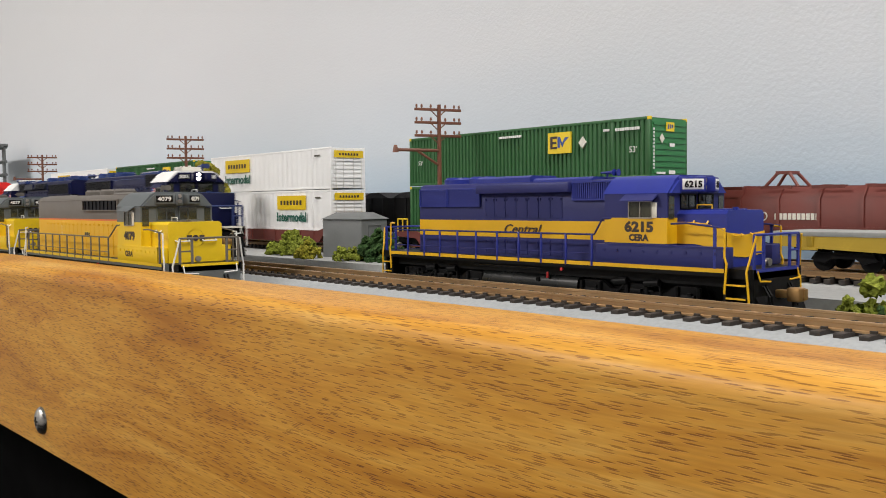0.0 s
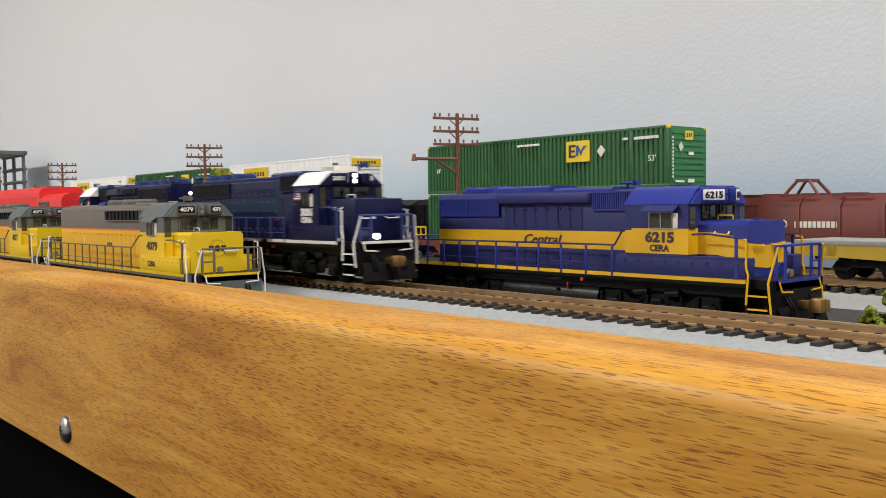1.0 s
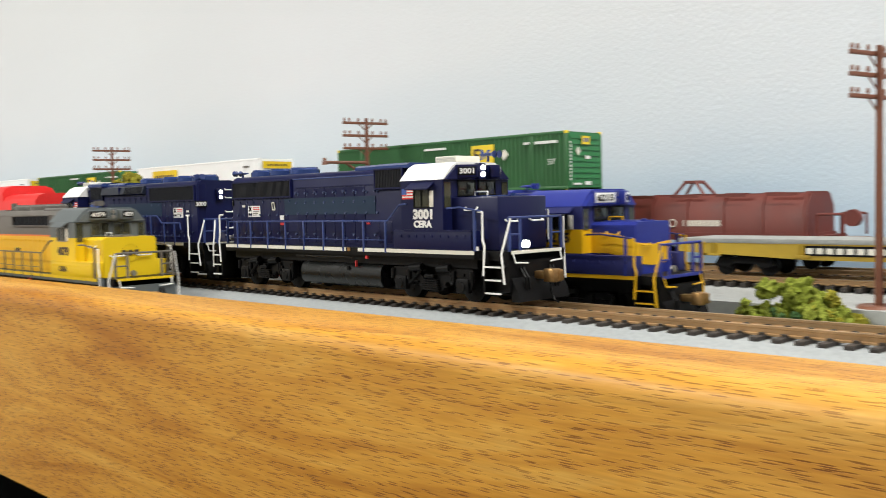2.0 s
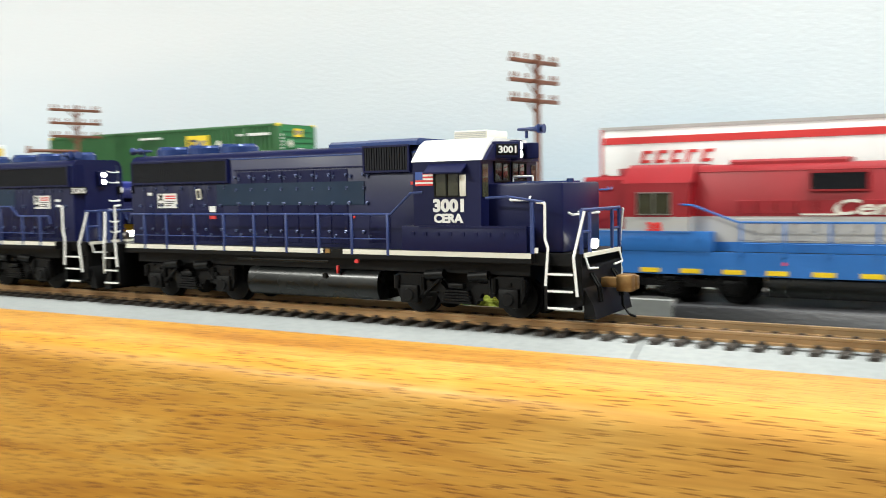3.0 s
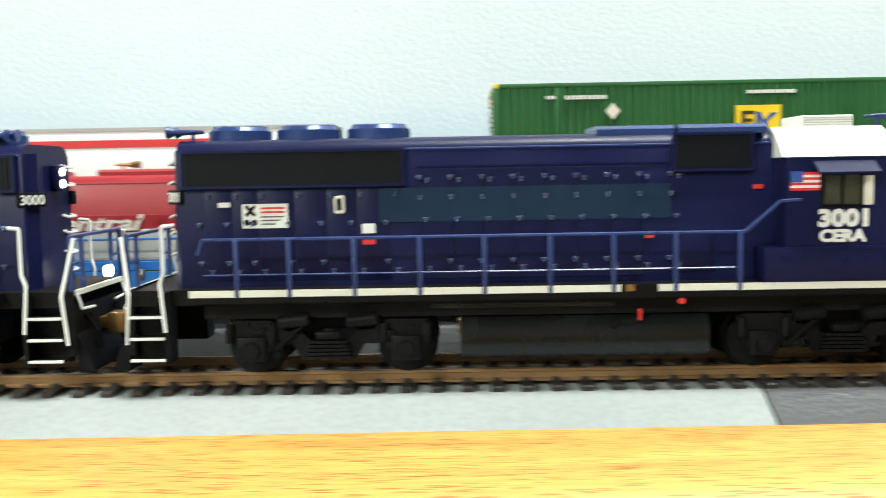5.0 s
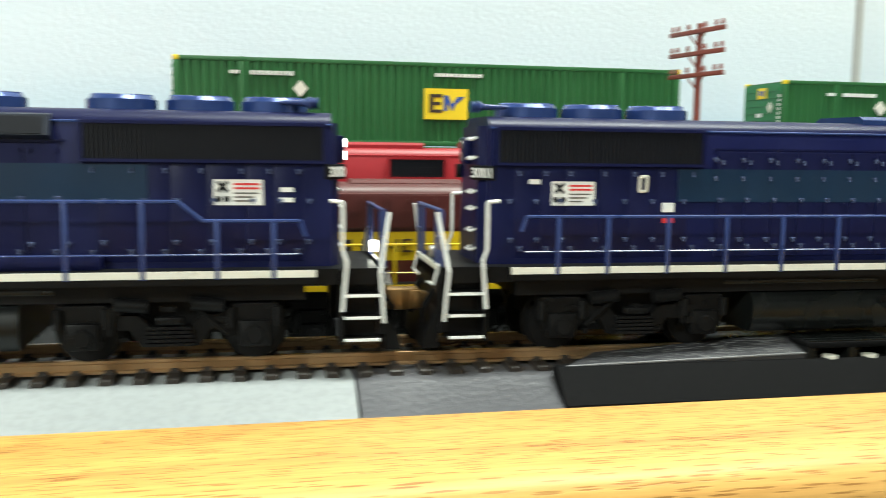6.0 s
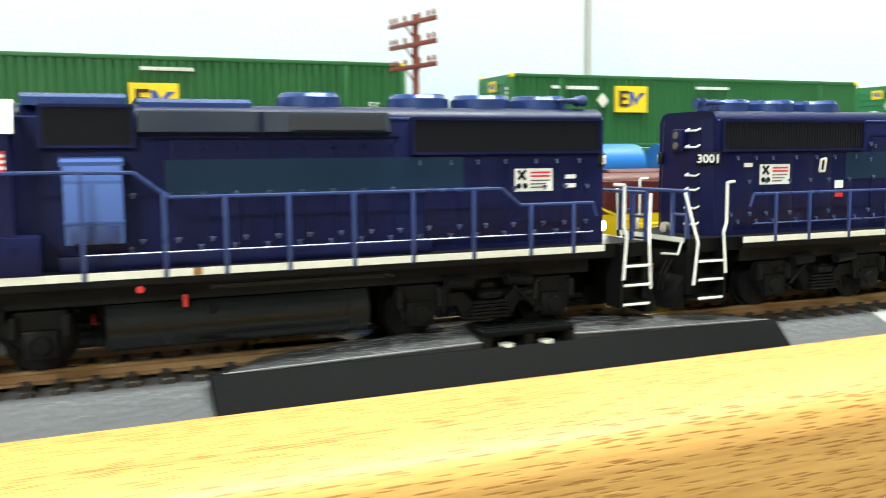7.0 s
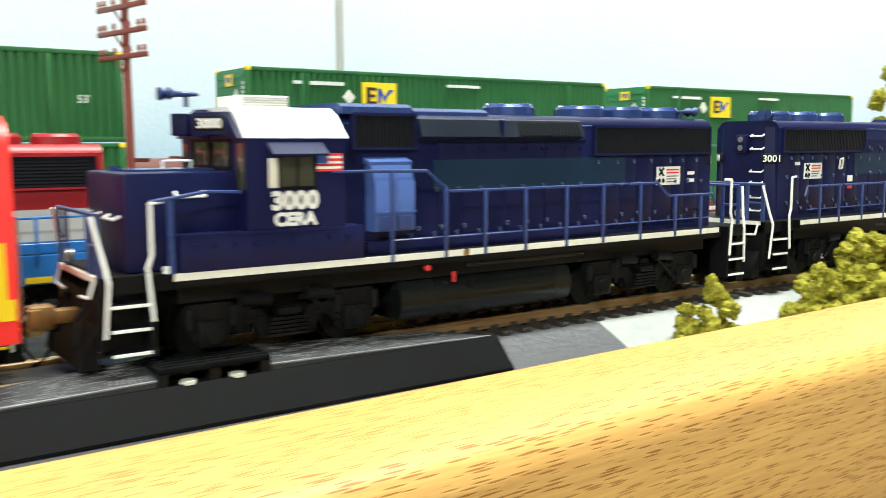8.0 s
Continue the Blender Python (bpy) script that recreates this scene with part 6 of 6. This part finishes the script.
# ---------- poles ----------
def telegraph_pole(x, y, mat, lamp_arm=False, base=-0.2, turn=-13):
    t = thing("telegraph_pole", "brown plastic telegraph pole with three crossarms", "pole", pose(x * MM, y * MM, base * MM, 0, 0, turn), "telegraph poles")
    H = 91.0
    b_ = NEW()
    cone(b_, (0, 0, 0), (0, 0, H), 1.5, 1.05, 12)
    part("post", b_, mat, t)
    b_ = NEW()
    cone(b_, (0, 0, 0), (0, 0, 1.0), 7.5, 6.8, 20)
    part("base_disc", b_, mat, t)
    for z in (H - 2.8, H - 10.2, H - 17.6):
        b_ = NEW()
        bx(b_, -1.9, -0.7, -14.8, 14.8, z - 0.75, z + 0.75, 0.15)
        arm = part("crossarm", b_, mat, t)
        for v in (-13.6, -10.4, -4.6, 4.6, 10.4, 13.6):
            b_ = NEW()
            cone(b_, (-1.3, v, z + 0.7), (-1.3, v, z + 1.6), 0.35, 0.35, 8)
            cone(b_, (-1.3, v, z + 1.4), (-1.3, v, z + 2.9), 0.75, 0.45, 10)
            part("insulator", b_, mat, arm)
        b_ = NEW()
        for s_ in (-1, 1):
            wire(b_, [(-1.2, 0, z - 4.4), (-1.2, 4.4 * s_, z - 0.6)], 0.35)
        part("brace", b_, mat, t)
    if lamp_arm:
        b_ = NEW()
        wire(b_, [(0, 0, 65), (0, -27, 65)], 0.9, 8)
        wire(b_, [(0, -1, 57), (0, -14, 64.6)], 0.8, 8)
        cone(b_, (0, -27.5, 63.6), (0, -27.5, 67.6), 1.8, 0.9, 10)
        part("lamp_arm", b_, mat, t, "bracket arm with a small lamp")
    return t


telegraph_pole(-297, 117.7, POLE_BROWN, True)
telegraph_pole(0.0, 97.5, POLE_BROWN)
telegraph_pole(431, 114.1, POLE_RED, turn=11)
telegraph_pole(-594, 101, POLE_BROWN)
telegraph_pole(-927, 90.5, POLE_BROWN, True)

t = thing("conduit", "thin grey steel conduit against the backdrop", "pipe", pose(0.5555, 0.205, -0.0002))
b_ = NEW()
rod(b_, (0, 0, 0), (0, 0, 700), 1.9, 14)
part("tube", b_, SILVER, t)
b_ = NEW()
cone(b_, (0, 0, 0), (0, 0, 2), 5, 5, 16)
part("foot", b_, SILVER, t)


# ---------- scenery ----------
def clumps(name, label, x, y, z, w, d, h, mat, seed, n=34, group="foam bushes"):
    """A bush of torn foam: many small irregular lumps piled into an uneven mound."""
    rng = random.Random(seed)
    t = thing(name, label, "bush", pose(x * MM, y * MM, z * MM), group)
    b_ = NEW()
    for i in range(int(n * 1.5)):
        a, r = rng.uniform(0, 6.283), math.sqrt(rng.random())
        px, py = math.cos(a) * r * w / 2, math.sin(a) * r * d / 2
        lift = max(0.0, 1 - r * r)
        pz = rng.uniform(0.0, 1.0) * h * (0.25 + 0.75 * lift)
        s = rng.uniform(0.10, 0.22) * min(w, h * 1.6) * 0.5
        m = Matrix.Translation((px * MM, py * MM, (pz + s * 0.2) * MM)) @ Euler((rng.random() * 6, rng.random() * 6, rng.random() * 6)).to_matrix().to_4x4() @ Matrix.Diagonal((rng.uniform(0.8, 1.3), rng.uniform(0.8, 1.2), rng.uniform(0.7, 1.1), 1))
        got = bmesh.ops.create_icosphere(b_, subdivisions=3, radius=s * MM, matrix=m)
        for v in got["verts"]:
            c0 = Vector((px, py, pz + s * 0.2)) * MM
            k = 1 + 0.6 * noise.noise(v.co * 520 + Vector((seed, 0, 0))) + 0.5 * noise.noise(v.co * 1500)
            v.co = c0 + (v.co - c0) * k
    for v in b_.verts:
        v.co.z = max(v.co.z, 0.0)
    part("foam", b_, mat, t)
    return t


clumps("bush", "olive foam bush beside the front track", 533, -25, -4.0, 21, 12, 16, BUSH_OLIVE, 1, 30)
clumps("bush", "olive foam bush beside the front track", 582, -25, -4.0, 24, 12, 19, BUSH_OLIVE, 2, 34)
clumps("bush", "tall olive foam bush beside the front track", 612, -22, -4.0, 30, 19, 29, BUSH_OLIVE, 3, 60)
clumps("bush", "light green foam bush near the siding", -26, 81, -12.3, 48, 16, 20, BUSH_GREEN, 4, 90)
clumps("bush", "olive foam bush near the siding", -8, 80, -12.3, 24, 12, 18, BUSH_OLIVE, 14, 40)
clumps("bush", "deep green foam bush near the siding", -22, 71, -12.3, 16, 7, 15, BUSH_DEEP, 5, 30)
clumps("bush", "green foam bush beside the grey cabinet", -452, 112, -0.2, 44, 28, 17, BUSH_GREEN, 7, 70)
clumps("bush", "green foam bush beside the grey cabinet", -404, 96, -0.2, 24, 16, 11, BUSH_OLIVE, 8, 36)
clumps("bush", "deep green foam bush beside the grey cabinet", -342, 108, -0.2, 34, 24, 19, BUSH_DEEP, 9, 60)
clumps("bush", "green foam bush beside the grey cabinet", -362, 98, -0.2, 24, 14, 11, BUSH_GREEN, 10, 36)


def foam_tree(x, y, z, h, mat, seed):
    rng = random.Random(seed)
    t = thing("tree", "small model tree with olive foam foliage", "tree", pose(x * MM, y * MM, z * MM))
    b_ = NEW()
    cone(b_, (0, 0, 0), (1, 0, h * 0.5), 2.2, 1.2, 10)
    for i in range(6):
        a = rng.uniform(0, 6.28)
        cone(b_, (0.6, 0, h * 0.3 + i * 2), (math.cos(a) * 9, math.sin(a) * 9, h * 0.5 + i * 4), 0.9, 0.4, 8)
    part("trunk", b_, POLE_BROWN, t)
    b_ = NEW()
    for i in range(56):
        a, r, u = rng.uniform(0, 6.28), math.sqrt(rng.random()), rng.random()
        rad = 17 * math.sin(math.pi * (0.18 + 0.75 * u))
        c0 = Vector((math.cos(a) * r * rad, math.sin(a) * r * rad, h * (0.36 + 0.6 * u))) * MM
        s = rng.uniform(2.4, 4.6) * MM
        got = bmesh.ops.create_icosphere(b_, subdivisions=3, radius=s, matrix=Matrix.Translation(c0))
        for v in got["verts"]:
            k = 1 + 0.6 * noise.noise(v.co * 380 + Vector((seed, 0, 0))) + 0.35 * noise.noise(v.co * 1100)
            v.co = c0 + (v.co - c0) * k
    part("crown", b_, mat, t)


foam_tree(-560, 100, -0.2, 72, BUSH_OLIVE, 21)
foam_tree(762, 50, -12.3, 98, BUSH_OLIVE, 22)

t = thing("relay_cabinet", "grey cast plastic trackside cabinet with hipped roof", "cabinet", pose(-0.397, 0.128, -0.0002, 0, 0, 14))
b_ = NEW()
bx(b_, -17, 17, -13, 13, 0, 25, 0.4)
part("body", b_, CAST_GREY, t)
b_ = NEW()
for sx in (1,):
    a = [b_.verts.new(p) for p in ((-0.018, -0.014, 0.025), (0.018, -0.014, 0.025), (0.018, 0.014, 0.025), (-0.018, 0.014, 0.025), (-0.010, -0.007, 0.0295), (0.010, -0.007, 0.0295), (0.010, 0.007, 0.0295), (-0.010, 0.007, 0.0295))]
    for f in ((0, 1, 5, 4), (1, 2, 6, 5), (2, 3, 7, 6), (3, 0, 4, 7), (4, 5, 6, 7), (3, 2, 1, 0)):
        b_.faces.new([a[i] for i in f])
part("roof", b_, CAST_GREY, t)
b_ = NEW()
wire(b_, [(17.2, -6, 14), (17.2, -6, 21), (17.2, 6, 21), (17.2, 6, 14), (17.2, -6, 14)], 0.4)
bx(b_, 17, 17.5, -2, 2, 16, 18)
part("door_panel", b_, CAST_GREY, t)

# rerailing ramp over the main track; its own shoulder lies over the roadbed
RIBBED = paint("dark_satin_plastic", (0.0045, 0.0045, 0.005), 0.6, wear=0.3, spec=0.04)
t = thing("rerailer", "black plastic rerailing ramp lying over the main track", "rerailer", pose(0, 0, 0))
b_ = NEW()
along_x(b_, [(-9.0, 1.0), (-9.4, 3.1), (-12.2, 3.2), (-12.5, 2.9), (-18.4, -3.0), (-18.5, -3.7), (-17.6, -3.7)], 340.6, 474.5)
smooth(part("apron", b_, RIBBED, t, "dark satin sloping shoulder"), 12)
# paler grey for the ribbing's scratches and the painted highlight on the ramp edges
SCUFF_GLINT = paint("scuff_and_glint_grey_plastic", (0.16, 0.16, 0.165), 0.3, wear=0.4)


def ramp_height(x, v):
    """Top of the guide ramp: it climbs from both tips to the bridge, and from the shoulder to the rail."""
    u = (v + 11.4) / 9.6
    tip = min((x - 343.0) / 54.0, (473.0 - x) / 54.0)
    return 3.1 + max(0.0, min(1.0, tip)) * (1.2 + 2.3 * u)


for x0, x1, q0, q1 in ((343.0, 396.5, 352.0, 396.5), (418.5, 473.0, 418.5, 464.0)):
    b_ = NEW()
    n = 18
    rows_ = []
    for i in range(n + 1):
        f = i / n
        xa, xb = x0 + (x1 - x0) * f, q0 + (q1 - q0) * f
        rows_.append([b_.verts.new(p) for p in ((xa * MM, -11.4 * MM, 0.001), (xa * MM, -11.4 * MM, ramp_height(xa, -11.4) * MM), (xb * MM, -1.8 * MM, ramp_height(xb, -1.8) * MM), (xb * MM, -1.8 * MM, 0.001))])
    for ra, rb in zip(rows_, rows_[1:]):
        for j in range(3):
            b_.faces.new((ra[j], ra[j + 1], rb[j + 1], rb[j]))
    b_.faces.new(rows_[0][::-1])
    b_.faces.new(rows_[-1])
    bmesh.ops.recalc_face_normals(b_, faces=b_.faces[:])
    part("ramp", b_, PAD_BLACK, t, "rough black guide ramp")
    b_ = NEW()
    rod(b_, (x0, -11.3, ramp_height(x0, -11.4)), (x1, -11.3, ramp_height(x1, -11.4)), 0.25, 6)
    part("ramp_edge_glint", b_, SCUFF_GLINT, t, "pale rod drawn as the highlight on the ramp edge")
b_ = NEW()
rngr = random.Random(12)
for i in range(420):
    right = i % 2
    x = rngr.uniform(350, 395) if not right else rngr.uniform(420, 466)
    v = rngr.uniform(-11.0, -2.4)
    f = (v + 11.4) / 9.6
    if (not right and x < 346 + f * 10) or (right and x > 470 - f * 9):
        continue
    z = ramp_height(x, v)
    ln = rngr.uniform(1.2, 4.5)
    bx(b_, x - ln / 2, x + ln / 2, v - 0.1, v + 0.1, z - 0.6, z + 0.07)
tagged(part("ribbing", b_, SCUFF_GLINT, t), kind="stuff")
b_ = NEW()
bx(b_, 396.5, 418.5, -12.3, -1.6, 5.4, 6.7, 0.25)
part("bridge", b_, RIBBED, t, "small raised bridge block")
for x0 in (396.5, 406.4, 416.6):
    b_ = NEW()
    bx(b_, x0, x0 + 1.9, -12.1, -1.8, 1.0, 5.5)
    part("bridge_leg", b_, BLACK_GLOSS, t)
for i in range(5):
    b_ = NEW()
    bx(b_, 397.0, 418.0, -11.8 + i * 2.1, -11.0 + i * 2.1, 6.6, 7.0)
    part("bridge_rib", b_, BLACK_GLOSS, t)
for x in (402.4, 412.0):
    b_ = NEW()
    cone(b_, (x, -11.2, 3.0), (x, -11.2, 3.7), 1.5, 1.5, 14)
    part("contact", b_, CREAM, t, "pale round contact")
b_ = NEW()
bx(b_, 352, 464, 3.0, 13.6, 1.0, 4.3, 0.4)
part("center_plate", b_, BLACK_GLOSS, t)

t = thing("truss_tower", "grey lattice yard structure far down the layout", "tower", pose(-1.62, 0.2, -0.0002))
for x in (-60, 0, 60):
    for y in (-20, 20):
        b_ = NEW()
        rod(b_, (x, y, 0), (x, y, 138), 3, 6)
        part("post", b_, CAST_GREY, t)
for z in (90, 112, 136):
    for y in (-20, 20):
        b_ = NEW()
        rod(b_, (-70, y, z), (70, y, z), 3, 6)
        part("girder", b_, CAST_GREY, t)
for x in (-60, 0):
    for z0, z1 in ((92, 136), (136, 92)):
        b_ = NEW()
        rod(b_, (x, -20, z0), (x + 60, -20, z1), 2, 6)
        part("brace", b_, CAST_GREY, t)
b_ = NEW()
bx(b_, -70, 70, -24, 24, 136, 142)
part("deck", b_, CAST_GREY, t)

# ceiling light fixtures
for x, y in ((-1300, -1.7), (750, -0.16)):
    t = thing("ceiling_fixture", "white ceiling light fixture with a bright panel", "light", pose(x * MM, y, 1.37))
    b_ = NEW()
    bx(b_, -520, 520, -140, 140, -20, 30, 4)
    part("housing", b_, WHITE, t)

# ---------- ties ----------
main_track, main_tie = track(8.3, 4.8, -1900, 1500, "main track with bronze rails on black plastic ties", -3.7, -2.45)
lay_ties(main_track, main_tie, [-640 + 6.2 * i for i in range(225)])
join_ties(main_track, main_tie, [-1890 + 6.2 * i for i in range(200)] + [762 + 6.2 * i for i in range(115)])
for y, top, lab in ((SIDE_Y * 1000, LOW * 1000, "siding track with bronze rails"), (FRONT_Y * 1000, FRONT_TOP * 1000, "front siding track with bronze rails"), (BACK_Y, BACK_TOP, "rear track with bronze rails"), (203, BACK_TOP, "rear track along the backdrop"), (108, -1.5, "middle track with bronze rails")):
    if y == 108:
        x0, x1 = 190, 700
    elif y < 0:
        x0, x1 = -1900, -225
    else:
        x0, x1 = -1900, 1500
    tr, me = track(y, top, x0, x1, lab, -6.15 if y == SIDE_Y * 1000 else -4.7)
    join_ties(tr, me, [x0 + 5 + 6.2 * i for i in range(int((x1 - x0 - 10) / 6.2))])


# ---------- what moves ----------
def train_at(t):
    for (t0, a), (t1, b) in zip(TRAIN, TRAIN[1:]):
        if t <= t1:
            return a + (b - a) * (t - t0) / (t1 - t0)
    return TRAIN[-1][1]


def motions():
    walk(lead_engine, [(t, pose(x, 0.0083, 0.0048)) for t, x in TRAIN])
    walk(second_engine, [(t, pose(x - 0.0389, 0.0083, 0.0048, 0, 0, 180)) for t, x in TRAIN])
    walk(third_engine, [(t, pose(x - 0.2205, 0.0083, 0.0048, 0, 0, 0)) for t, x in TRAIN])
    for w, x, r in WHEELSETS:
        back = w.parent == second_engine
        rows = []
        n = 200
        for i in range(n + 1):
            t = 8.0 * i / n
            turn = math.degrees((train_at(t) - TRAIN[0][1]) / (r * MM))
            rows.append((t, pose(x * MM, 0, r * MM, 0, -turn if back else turn, 0)))
        walk(w, rows)


motions()
